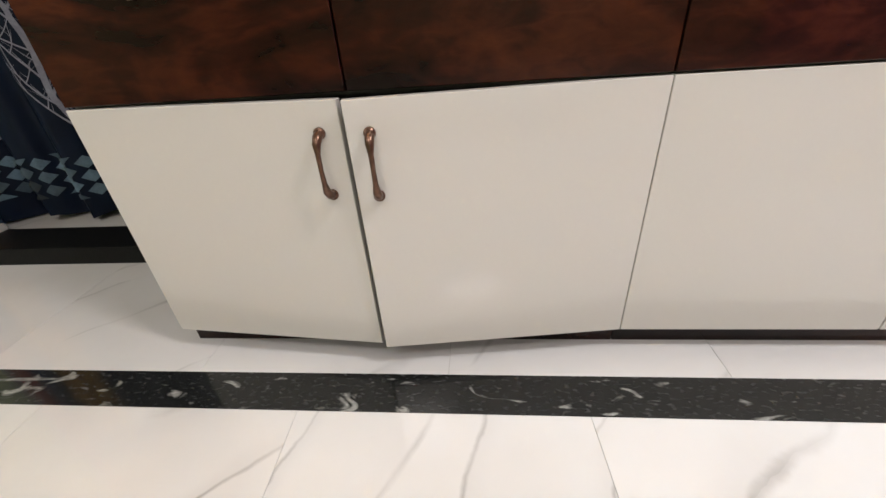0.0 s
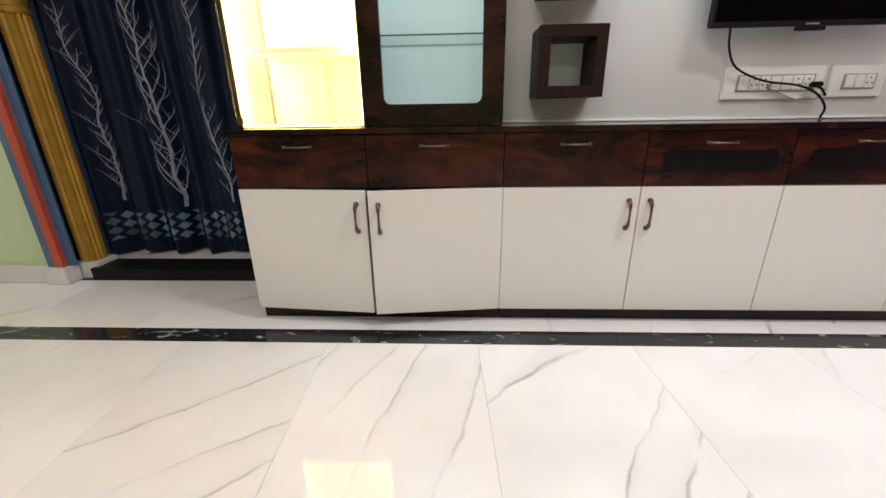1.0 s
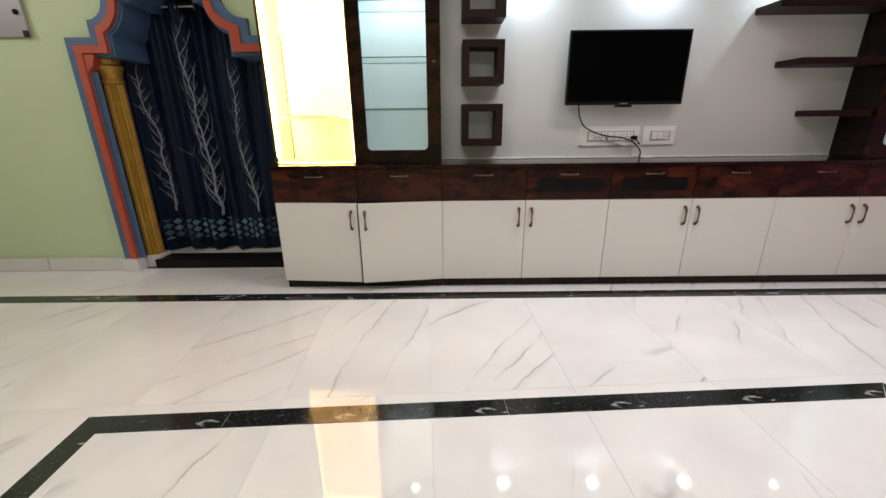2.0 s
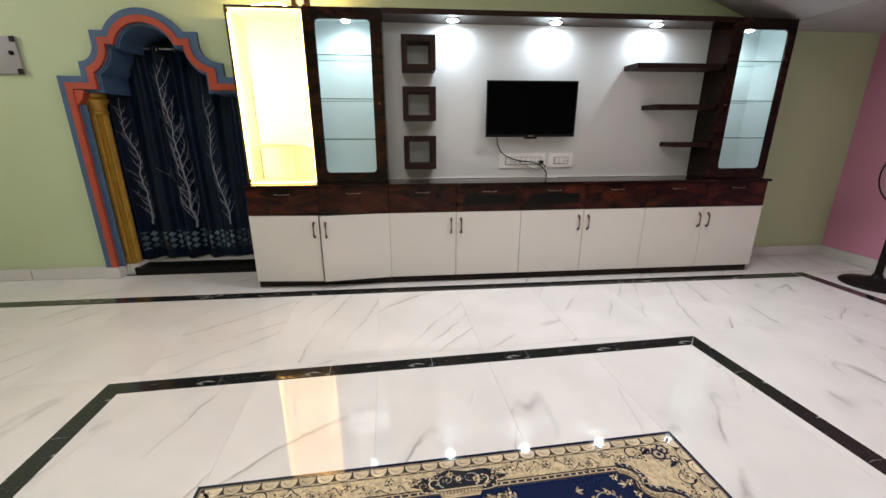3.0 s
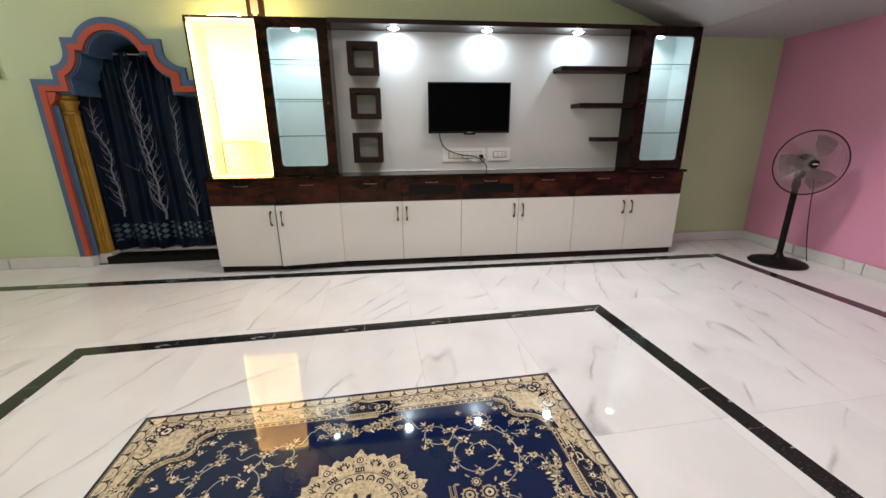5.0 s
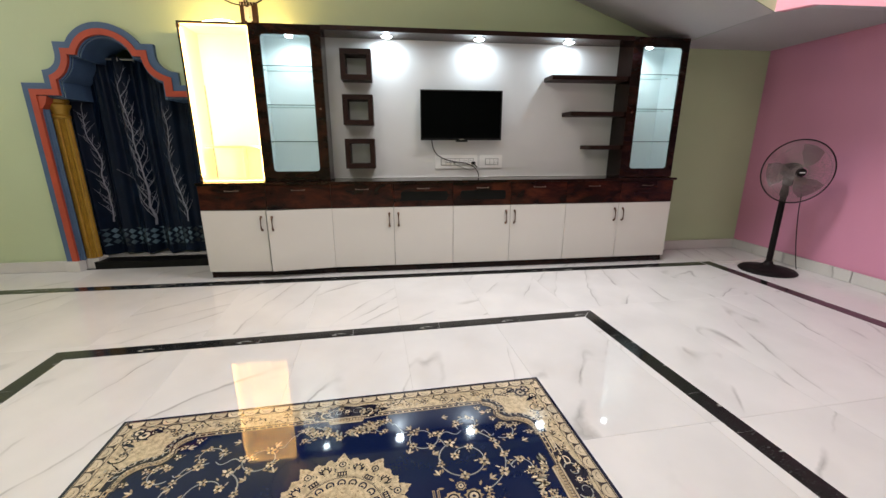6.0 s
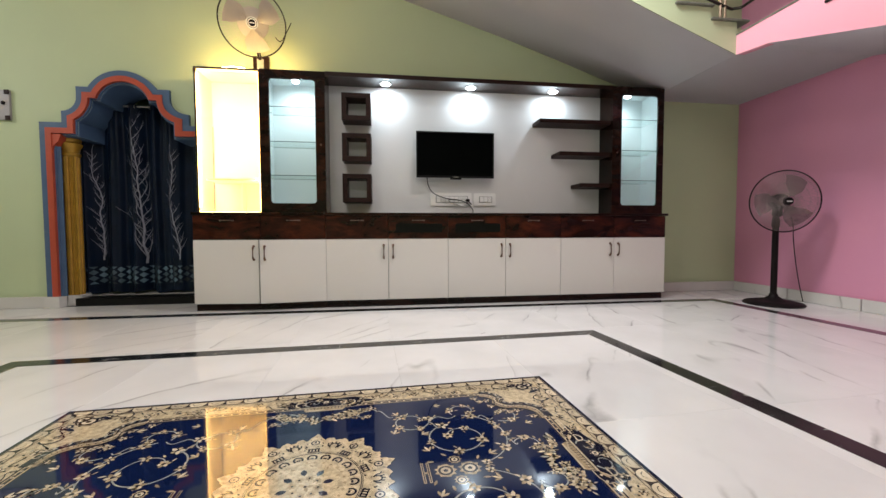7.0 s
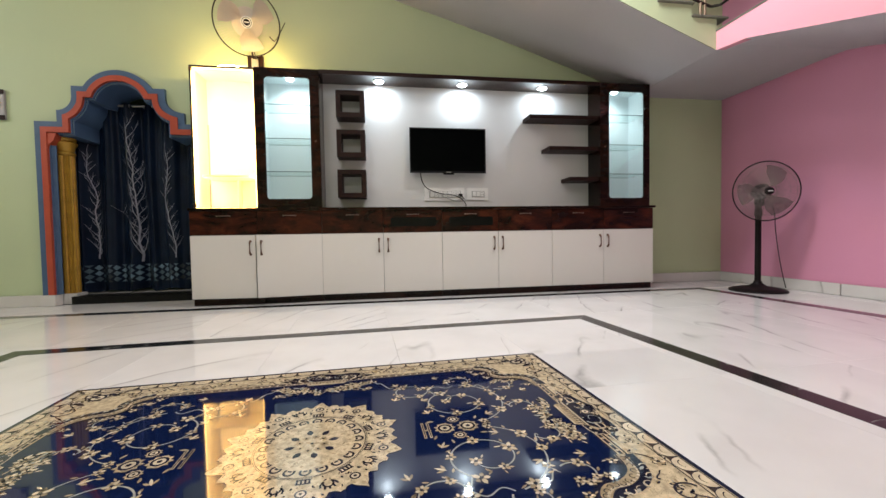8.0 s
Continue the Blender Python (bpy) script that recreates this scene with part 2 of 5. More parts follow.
def granite(name):
    m = bpy.data.materials.new(name)
    m.use_nodes = True
    nt = m.node_tree
    N, L = nt.nodes.new, nt.links.new
    bs = nt.nodes["Principled BSDF"]
    bs.inputs["Roughness"].default_value = 0.12
    co = N("ShaderNodeTexCoord")
    mp = N("ShaderNodeMapping")
    mp.inputs["Scale"].default_value = (1.0, 2.4, 1.0)
    L(co.outputs["Object"], mp.inputs["Vector"])
    a, b = N("ShaderNodeTexNoise"), N("ShaderNodeTexNoise")
    a.inputs["Scale"].default_value, a.inputs["Detail"].default_value, a.inputs["Distortion"].default_value = 9.0, 4.0, 1.2
    b.inputs["Scale"].default_value, b.inputs["Detail"].default_value = 60.0, 4.0
    L(mp.outputs[0], a.inputs["Vector"])
    L(mp.outputs[0], b.inputs["Vector"])
    big = ramp(nt, a.outputs["Fac"], [(0.0, (0, 0, 0)), (0.62, (0, 0, 0)), (0.70, (1, 1, 1)), (1.0, (1, 1, 1))])
    small = ramp(nt, b.outputs["Fac"], [(0.0, (0.010, 0.011, 0.011)), (0.58, (0.013, 0.014, 0.014)), (0.74, (0.07, 0.07, 0.07)), (1.0, (0.2, 0.2, 0.19))])
    mix = N("ShaderNodeMix")
    mix.data_type = "RGBA"
    f = N("ShaderNodeMath")
    f.operation = "MULTIPLY"
    L(big, f.inputs[0])
    L(b.outputs["Fac"], f.inputs[1])
    L(f.outputs[0], mix.inputs["Factor"])
    L(small, mix.inputs["A"])
    mix.inputs["B"].default_value = (0.55, 0.55, 0.52, 1)
    L(mix.outputs["Result"], bs.inputs["Base Color"])
    return m


def laminate(name, dark, mid, light, rough=0.09, spec=0.22):
    """Dark swirled high-gloss wood laminate."""
    m = bpy.data.materials.new(name)
    m.use_nodes = True
    nt = m.node_tree
    N, L = nt.nodes.new, nt.links.new
    bs = nt.nodes["Principled BSDF"]
    bs.inputs["Roughness"].default_value = rough
    bs.inputs["Specular IOR Level"].default_value = spec
    co, info = N("ShaderNodeTexCoord"), N("ShaderNodeObjectInfo")
    jump = N("ShaderNodeMath")
    jump.operation = "MULTIPLY"
    jump.inputs[1].default_value = 17.0
    L(info.outputs["Random"], jump.inputs[0])
    shift = N("ShaderNodeVectorMath")
    L(co.outputs["Object"], shift.inputs[0])
    L(jump.outputs[0], shift.inputs[1])
    mp = N("ShaderNodeMapping")
    mp.inputs["Rotation"].default_value = (0.0, 0.45, 0.0)
    mp.inputs["Scale"].default_value = (0.8, 1.0, 2.2)
    L(shift.outputs[0], mp.inputs["Vector"])
    w = N("ShaderNodeTexNoise")
    w.inputs["Scale"].default_value, w.inputs["Detail"].default_value, w.inputs["Distortion"].default_value = 3.0, 6.0, 1.5
    L(mp.outputs[0], w.inputs["Vector"])
    g = N("ShaderNodeTexNoise")
    g.inputs["Scale"].default_value, g.inputs["Detail"].default_value, g.inputs["Distortion"].default_value = 20.0, 6.0, 1.1
    L(mp.outputs[0], g.inputs["Vector"])
    add = N("ShaderNodeMath")
    add.operation = "MULTIPLY_ADD"
    add.inputs[1].default_value = 0.26
    L(g.outputs["Fac"], add.inputs[0])
    L(w.outputs["Fac"], add.inputs[2])
    L(ramp(nt, add.outputs[0], [(0.50, dark), (0.63, mid), (0.80, light), (0.96, mid)]), bs.inputs["Base Color"])
    return m


def clear(name, tint, gloss=0.08):
    """Thin clear pane: mostly see-through, a little mirror."""
    m = bpy.data.materials.new(name)
    m.use_nodes = True
    nt = m.node_tree
    nt.nodes.remove(nt.nodes["Principled BSDF"])
    t, g, mix = nt.nodes.new("ShaderNodeBsdfTransparent"), nt.nodes.new("ShaderNodeBsdfGlossy"), nt.nodes.new("ShaderNodeMixShader")
    t.inputs[0].default_value = (*tint, 1)
    g.inputs["Roughness"].default_value = 0.02
    mix.inputs[0].default_value = gloss
    nt.links.new(t.outputs[0], mix.inputs[1])
    nt.links.new(g.outputs[0], mix.inputs[2])
    nt.links.new(mix.outputs[0], nt.nodes["Material Output"].inputs[0])
    return m


def filigree(name, ground, line):
    """Glazed print with fine curling dark lines on a mottled ground."""
    m = bpy.data.materials.new(name)
    m.use_nodes = True
    nt = m.node_tree
    N, L = nt.nodes.new, nt.links.new
    bs = nt.nodes["Principled BSDF"]
    bs.inputs["Roughness"].default_value = 0.05
    bs.inputs["Specular IOR Level"].default_value = 0.62
    co = N("ShaderNodeTexCoord")
    a, b = N("ShaderNodeTexNoise"), N("ShaderNodeTexNoise")
    a.inputs["Scale"].default_value, a.inputs["Detail"].default_value, a.inputs["Distortion"].default_value = 34.0, 2.0, 1.4
    b.inputs["Scale"].default_value, b.inputs["Detail"].default_value = 55.0, 3.0
    for n in (a, b):
        L(co.outputs["Object"], n.inputs["Vector"])
    lines = ramp(nt, a.outputs["Fac"], [(0.0, (0, 0, 0)), (0.47, (0, 0, 0)), (0.483, (0.8, 0.8, 0.8)), (0.496, (0, 0, 0)), (0.60, (0, 0, 0)), (0.61, (0.6, 0.6, 0.6)), (0.625, (0, 0, 0)), (1.0, (0, 0, 0))])
    tone = ramp(nt, b.outputs["Fac"], [(0.3, tuple(0.68 * c for c in ground)), (0.62, tuple(1.15 * c for c in ground))])
    mix = N("ShaderNodeMix")
    mix.data_type = "RGBA"
    L(lines, mix.inputs["Factor"])
    L(tone, mix.inputs["A"])
    mix.inputs["B"].default_value = (*line, 1)
    L(mix.outputs["Result"], bs.inputs["Base Color"])
    return m


M_TILE = marble("polished_marble_tile", (0.775, 0.76, 0.755), (0.19, 0.18, 0.175), 0.04)
M_SKIRT = marble("marble_skirting", (0.70, 0.68, 0.66), (0.2, 0.19, 0.17), 0.18)
M_GRANITE = granite("black_granite")
M_BLACKSTONE = material("plain_black_stone", (0.006, 0.006, 0.006), 0.45, vary=0.3, scale=60, spec=0.15)
M_GROUT = material("grout", (0.58, 0.56, 0.53), 0.8, vary=0.15, scale=20)
M_GREEN = material("green_wall_paint", (0.53, 0.62, 0.39), 0.55, vary=0.045, scale=1.3, bump=0.05, fine=160)
M_PINK = material("pink_wall_paint", (0.72, 0.31, 0.465), 0.5, vary=0.05, scale=1.3, bump=0.05, fine=160)
# the wall's pink made lighter: strong light on the stairs put into the colour
M_PINKLIT = material("lit_pink_paint", (0.84, 0.38, 0.47), 0.5, vary=0.04, scale=2, bump=0.05, fine=160)
M_WHITE = material("white_ceiling_paint", (0.90, 0.88, 0.895), 0.7, vary=0.03, scale=1.0, bump=0.05, fine=120)
M_BLUE = material("blue_trim_paint", (0.07, 0.125, 0.23), 0.45, vary=0.12, scale=9, bump=0.08, fine=90)
M_ORANGE = material("orange_trim_paint", (0.45, 0.072, 0.036), 0.45, vary=0.12, scale=9, bump=0.08, fine=90)
M_GOLD = material("gold_column_paint", (0.42, 0.24, 0.035), 0.35, metal=0.35, vary=0.2, scale=14, bump=0.06)
M_WOOD = laminate("dark_wood_laminate", (0.010, 0.0034, 0.0025), (0.029, 0.0070, 0.0041), (0.072, 0.0168, 0.0075))
M_WOODD = laminate("dark_wood_frame", (0.006, 0.003, 0.0026), (0.013, 0.005, 0.0036), (0.024, 0.0085, 0.0055), 0.16)
M_WOODF = laminate("dark_wood_stile", (0.004, 0.0019, 0.0015), (0.012, 0.0045, 0.0028), (0.034, 0.0105, 0.0055), 0.1)
M_CANOPY = laminate("glossy_canopy_laminate", (0.012, 0.005, 0.0035), (0.024, 0.009, 0.006), (0.045, 0.015, 0.009), 0.22, 0.6)
M_WOODM = material("matt_dark_wood", (0.020, 0.0085, 0.0065), 0.45, vary=0.35, scale=6, fine=60, spec=0.15)
M_GLOSS = material("gloss_white_acrylic", (0.69, 0.66, 0.62), 0.10, vary=0.015, scale=1.2, rough_vary=0.03)
M_CARCASS = material("grey_carcass_board", (0.16, 0.155, 0.14), 0.5, vary=0.08, scale=5)
M_PANEL = material("white_back_panel", (0.70, 0.70, 0.695), 0.32, vary=0.02, scale=2)
M_INNER = material("pale_cabinet_lining", (0.76, 0.83, 0.85), 0.4, vary=0.02)
M_CREAM = material("cream_cabinet_lining", (0.84, 0.79, 0.60), 0.45, vary=0.03)
M_BRONZE = material("antique_copper", (0.15, 0.085, 0.06), 0.28, metal=0.9, vary=0.3, scale=90)
M_STEEL = material("satin_steel", (0.5, 0.48, 0.46), 0.3, metal=1.0, vary=0.08, scale=40)
M_PULL = material("dull_brown_metal", (0.17, 0.12, 0.10), 0.35, metal=0.9, vary=0.15, scale=40)
M_BLACK = material("black_plastic", (0.007, 0.007, 0.008), 0.4, vary=0.2, scale=30, spec=0.2)
M_SCREEN = material("tv_screen", (0.0015, 0.0018, 0.002), 0.12, vary=0.1, spec=0.03)
M_SMOKE = material("smoked_glass", (0.004, 0.004, 0.004), 0.08, vary=0.1, spec=0.2)
M_PLATE = material("white_switch_plastic", (0.86, 0.855, 0.84), 0.3, vary=0.02)
M_SWITCH = material("grey_switch_plastic", (0.36, 0.355, 0.35), 0.3, vary=0.03)
M_FAN = material("fan_black_metal", (0.010, 0.0075, 0.008), 0.5, vary=0.2, scale=20, spec=0.12)
M_BLADE = material("fan_blade_plastic", (0.66, 0.60, 0.54), 0.35, vary=0.06)
M_DARKBLADE = material("hazy_fan_blade", (0.20, 0.155, 0.155), 0.35, vary=0.06)
nt = M_DARKBLADE.node_tree
see, blend = nt.nodes.new("ShaderNodeBsdfTransparent"), nt.nodes.new("ShaderNodeMixShader")
blend.inputs[0].default_value = 0.62
nt.links.new(see.outputs[0], blend.inputs[1])
nt.links.new(nt.nodes["Principled BSDF"].outputs[0], blend.inputs[2])
nt.links.new(blend.outputs[0], nt.nodes["Material Output"].inputs[0])
M_GUARD = material("fan_guard_wire", (0.24, 0.20, 0.19), 0.4, metal=0.3, vary=0.1)
M_GLASS = clear("clear_glass", (0.97, 1.0, 0.99), 0.06)
M_SHELFGLASS = clear("shelf_glass", (0.95, 0.985, 0.98), 0.08)
M_GLASSEDGE = material("green_glass_edge", (0.05, 0.12, 0.11), 0.2, vary=0.1)
M_BACKEDGE = material("pale_glass_edge", (0.33, 0.42, 0.42), 0.3, vary=0.1)
M_CURTAIN = material("navy_curtain_cloth", (0.0027, 0.0088, 0.0240), 0.42, vary=0.45, scale=7, bump=0.25, fine=400, spec=0.2)
M_PRINT = material("silver_leaf_print", (0.30, 0.31, 0.38), 0.6, vary=0.25, scale=30)
M_DIAMOND = material("teal_diamond_print", (0.072, 0.118, 0.155), 0.6, vary=0.25, scale=30, island=0.95)
M_WARM = glow("warm_led", (1.0, 0.58, 0.20), WARM)
M_ROPE = glow("warm_rope", (1.0, 0.66, 0.24), 340.0)
M_COOL = glow("cool_led", (0.85, 0.95, 1.0), 60.0)
M_PANELGLOW = glow("ceiling_panel_glow", (1.0, 0.96, 0.9), 3.0)
M_NAVY = material("navy_glazed_print", (0.0045, 0.011, 0.050), 0.045, vary=0.12, scale=5, spec=0.62)
M_NAVYEDGE = material("navy_edge_print", (0.006, 0.010, 0.035), 0.045, vary=0.15, scale=20, spec=0.62)
M_BEIGE = filigree("cream_glazed_print", (0.59, 0.48, 0.315), (0.12, 0.09, 0.065))
M_TAN = material("tan_glazed_print", (0.37, 0.285, 0.175), 0.05, vary=0.3, scale=30, island=0.25, spec=0.62)
M_IVORY = material("ivory_glazed_print", (0.60, 0.50, 0.35), 0.05, vary=0.2, scale=40, island=0.2, spec=0.62)
M_INK = material("dark_ink_print", (0.016, 0.017, 0.036), 0.05, vary=0.25, scale=40, island=0.3, spec=0.62)
M_BROWNPRINT = material("brown_glazed_print", (0.075, 0.055, 0.045), 0.05, vary=0.4, scale=40, spec=0.62)
M_VINE = material("grey_vine_print", (0.33, 0.33, 0.29), 0.05, vary=0.2, scale=40, spec=0.62)

# ---- the room: walls, ceiling, arch ----
WALL_Y, WALL_X, LEFT_X, FRONT_Y, TOP_Z = 0.42, 5.48, -3.6, -7.2, 3.6
ARCH_X = -0.727


def arch_line(foot, d):
    """The stepped arch's outline, d inside its outer edge."""
    r, big, zt = 0.123 + d, 0.316 - d, 1.952 - d
    a0, a1 = math.asin(d / r), math.acos((1.86 - min(1.86, zt)) / r)
    half = [(-0.666 + d, foot), (-0.666 + d, 1.637 - d), (-0.49 + d, 1.637 - d)]
    half += [(-0.49 + r * math.sin(a), 1.86 - r * math.cos(a)) for a in np.linspace(a0, a1, 9)]
    span = math.acos((zt - 1.791) / big)
    half += [(half[-1][0], zt + 0.001)]
    top = [(big * math.sin(a), 1.791 + big * math.cos(a)) for a in np.linspace(-span, span, 23)]
    whole = half + top + [(-x if k > 1 else 0.75 - d, z) for k, (x, z) in list(enumerate(half))[::-1]]
    for k, (x, z) in enumerate(whole):
        if 0 < x < 0.6 and k < len(whole) - 2:
            whole[k] = (x + 0.014 * min(1, x / 0.3) + 0.045 * min(1, max(0, (x - 0.34) / 0.123)), z)
    return [(ARCH_X + x, z) for x, z in whole]


OUTER = arch_line(0.1, 0.0)
WALL_BACK = 0.80
arched = [p for p in arch_line(0.0, 0.108) if p[1] > 1.5]
opening = [(ARCH_X - 0.66, 0.0), (ARCH_X - 0.66, 1.5), (arched[0][0], 1.5)] + arched + [(arched[-1][0], 1.5), (ARCH_X + 0.72, 1.5), (ARCH_X + 0.72, 0.0)]
bm = join(box(LEFT_X, opening[0][0], WALL_Y, WALL_BACK, 0, TOP_Z), box(opening[-1][0], WALL_X + 0.2, WALL_Y, WALL_BACK, 0, TOP_Z))
for (xa, za), (xb, zb) in zip(opening, opening[1:]):
    if xb - xa < 1e-5:
        if abs(zb - za) > 1e-5 and za >= 1.5 - 1e-6 and zb >= 1.5 - 1e-6:
            bm.faces.new([bm.verts.new(v) for v in ((xa, WALL_Y, za), (xa, WALL_BACK, za), (xb, WALL_BACK, zb), (xb, WALL_Y, zb))])
        continue
    for y in (WALL_Y, WALL_BACK):
        bm.faces.new([bm.verts.new((x, y, z)) for x, z in ((xa, za), (xb, zb), (xb, TOP_Z), (xa, TOP_Z))])
    bm.faces.new([bm.verts.new(v) for v in ((xa, WALL_Y, za), (xb, WALL_Y, zb), (xb, WALL_BACK, zb), (xa, WALL_BACK, za))])
wall_back = part("wall_north", bm, M_GREEN, smooth=False)
tagged(wall_back, "light green painted wall with an arched opening", "wall", kind="structure")
wall_right = part("wall_east", box(WALL_X, WALL_X + 0.2, FRONT_Y, WALL_Y - 0.001, 0, TOP_Z), M_PINK, smooth=False)
tagged(wall_right, "pink painted wall beside the stairs", "wall", kind="structure")
wall_left = part("wall_west", box(LEFT_X - 0.2, LEFT_X, FRONT_Y, 0.80, 0, TOP_Z), M_GREEN, smooth=False)
tagged(wall_left, "light green painted side wall", "wall", kind="structure")
wall_front = part("wall_south", box(LEFT_X - 0.2, WALL_X + 0.2, FRONT_Y - 0.2, FRONT_Y - 0.001, 0, TOP_Z), M_GREEN, smooth=False)
tagged(wall_front, "light green painted wall closing the hall", "wall", kind="structure")
ceiling = part("ceiling", box(LEFT_X - 0.2, WALL_X + 0.2, FRONT_Y - 0.2, 0.80, TOP_Z + 0.002, TOP_Z + 0.2), M_WHITE, smooth=False)
tagged(ceiling, "plain white painted ceiling", "ceiling", kind="structure")
beyond = part("wall_beyond", join(box(-1.9, 0.6, 1.7, 1.8, 0, 2.6), box(-2.0, -1.9, 0.802, 1.8, 0, 2.6), box(0.6, 0.7, 0.802, 1.8, 0, 2.6), box(-2.0, 0.7, 0.802, 1.8, 2.6, 2.7)), M_GREEN, smooth=False)
tagged(beyond, "dim walls of the space behind the curtain", "wall", kind="structure")
beyond_floor = part("floor_beyond", box(-1.384, -0.012, 0.597, 1.69, 0.01, 0.068), M_SKIRT, smooth=False)
tagged(beyond_floor, "raised pale marble floor behind the curtain", "floor", kind="structure")

arch = thing("arch_surround", (ARCH_X, WALL_Y, 0), "blue and orange painted stepped arch moulding around a curtained doorway", "arch", kind="structure")
part("blue_moulding", band(arch_line(0.1, 0.048), OUTER, 0.386, 0.4195), M_BLUE, arch, "matt blue outer moulding", smooth=False)
part("orange_moulding", band(arch_line(0.1, 0.095), arch_line(0.1, 0.0485), 0.378, 0.4195), M_ORANGE, arch, "orange inner moulding", smooth=False)
part("blue_fillet", band(arch_line(0.1, 0.1075), arch_line(0.1, 0.0955), 0.404, 0.4195), M_BLUE, arch, "narrow blue inner fillet", smooth=False)
lining = [[p for p in arch_line(0.1, d) if p[1] > 1.505] for d in (0.116, 0.1085)]
part("reveal_lining", band(lining[0], lining[1], 0.4205, WALL_BACK - 0.002), M_BLUE, arch, "blue painted arch reveal", smooth=False)
part("jamb_lining", box(-1.3865, -1.379, 0.4205, 0.60, 0.0, 1.499), M_BLUE, arch, "blue painted door jamb", smooth=False)
part("jamb_fillet", box(-1.2850, -1.250, 0.412, 0.4195, 0.1, 1.43), M_BLUE, arch, "blue strip beside the column", smooth=False)
part("jamb_return", box(-1.3865, -1.262, 0.602, 0.66, 0.0, 1.63), M_BLUE, arch, "blue painted return behind the column", smooth=False)
part("shoulder_block", box(-1.3865, -1.2, 0.4205, 0.601, 1.522, 1.56), M_BLUE, arch, smooth=False)
part("corbel", prism([(-1.332, 1.535), (-1.332, 1.43), (-1.305, 1.37), (-1.29, 1.43), (-1.25, 1.47), (-1.225, 1.535)], "y", 0.385, 0.47), M_ORANGE, arch, "orange corbel under the shoulder", smooth=False)
part("plinth_block", box(-1.405, -1.285, 0.365, 0.455, 0, 0.1, 0.004), M_SKIRT, arch, "grey marble plinth block")
CX, CY = -1.255, 0.53
column = thing("fluted_column", (CX, CY, 0.0), "gold painted fluted column with a turned capital", "column")
at_col = Matrix.Translation((CX, CY, 0))
part("base_block", box(CX - 0.072, CX + 0.078, CY - 0.070, CY + 0.069, 0, 0.098, 0.004), M_SKIRT, column, "grey marble base block")
part("shaft", moved(lathe([(0.062, 0.099), (0.062, 1.36)], 96, 16, 0.15), at_col), M_GOLD, column)
part("capital", moved(lathe([(0.063, 1.361), (0.070, 1.37), (0.070, 1.385), (0.060, 1.395), (0.066, 1.43), (0.082, 1.46), (0.086, 1.475), (0.070, 1.49), (0.078, 1.50), (0.078, 1.52)], 48), at_col), M_GOLD, column)

step = thing("threshold_step", (-0.73, 0.44, 0), "black granite step across the curtained doorway", "step", kind="structure")
part("riser", box(-1.20, -0.012, 0.430, 0.451, 0.0, 0.0625), M_BLACKSTONE, step)
part("nosing", box(-1.20, -0.012, 0.424, 0.595, 0.0635, 0.072, 0.002), M_BLACKSTONE, step, "black stone nosing")

# skirting, piece by piece
skirt_n = tagged(part("baseboard", box(LEFT_X + 0.01, -1.402, 0.406, 0.4195, 0.002, 0.096), M_GROUT, smooth=False), "grey veined marble skirting along the walls", "skirting", kind="structure")
sk = finish(box(-0.3, 0.3, -0.009, 0.009, 0, 0.1, 0.003), True)
sk.materials.append(M_SKIRT)
ends = []
x = -1.402
while x > LEFT_X + 0.3:
    ends.append((x - 0.304, 0.401, 0))
    x -= 0.608
for x in (4.62, 5.20):
    ends.append((x, 0.401, 0))
for k in range(9):
    ends.append((WALL_X - 0.018, 0.10 - 0.608 * k, 90))
for x, y, a in ends:
    ob = new("skirting_board", sk)
    ob.parent = skirt_n
    ob.matrix_local = pose(x, y, 0.001, 0, 0, a)


# ---- curtain ----
def fold(x):
    return 0.70 + 0.030 * math.sin(x * 33 + 0.6 + 0.8 * math.sin(x * 9)) + 0.014 * math.sin(x * 17 + 1.1) + 0.006 * math.sin(x * 93)


curtain = thing("curtain", (-0.70, 0.70, 0.08), "navy blue pleated door curtain with silver branch print", "curtain")
bm = bmesh.new()
cols, rows_n = 220, 24
grid = []
for i in range(cols + 1):
    x = -1.33 + 1.25 * i / cols
    grid.append([bm.verts.new((x + 0.006 * math.sin(3 * z + x * 9), fold(x) - 0.02 * (1 - (z - 0.09) / 2.0) * math.sin(x * 29), z + 0.012 * math.sin(x * 23) * (1 if r == 0 else 0)))
                 for r, z in enumerate(np.linspace(0.086, 1.90, rows_n + 1))])
for i in range(cols):
    for r in range(rows_n):
        bm.faces.new((grid[i][r], grid[i + 1][r], grid[i + 1][r + 1], grid[i][r + 1]))
part("cloth", bm, M_CURTAIN, curtain)
part("rod", tube([(-1.36, 0.70, 1.885), (-0.05, 0.70, 1.885)], 0.010, 12), M_STEEL, curtain, "thin steel curtain rod")
for k in range(7):
    rx = -1.06 + 0.13 * k
    hoop = [(rx, 0.70 + 0.022 * math.cos(a), 1.882 + 0.022 * math.sin(a)) for a in np.linspace(0, 2 * math.pi, 17)[:-1]]
    part("curtain_ring", tube(hoop, 0.004, 6, True), M_STEEL, curtain, "small steel eyelet ring")


def on_cloth(x, z):
    return Vector((x + 0.006 * math.sin(3 * z + x * 9), fold(x) - 0.02 * (1 - (z - 0.09) / 2.0) * math.sin(x * 29) - 0.008, z))


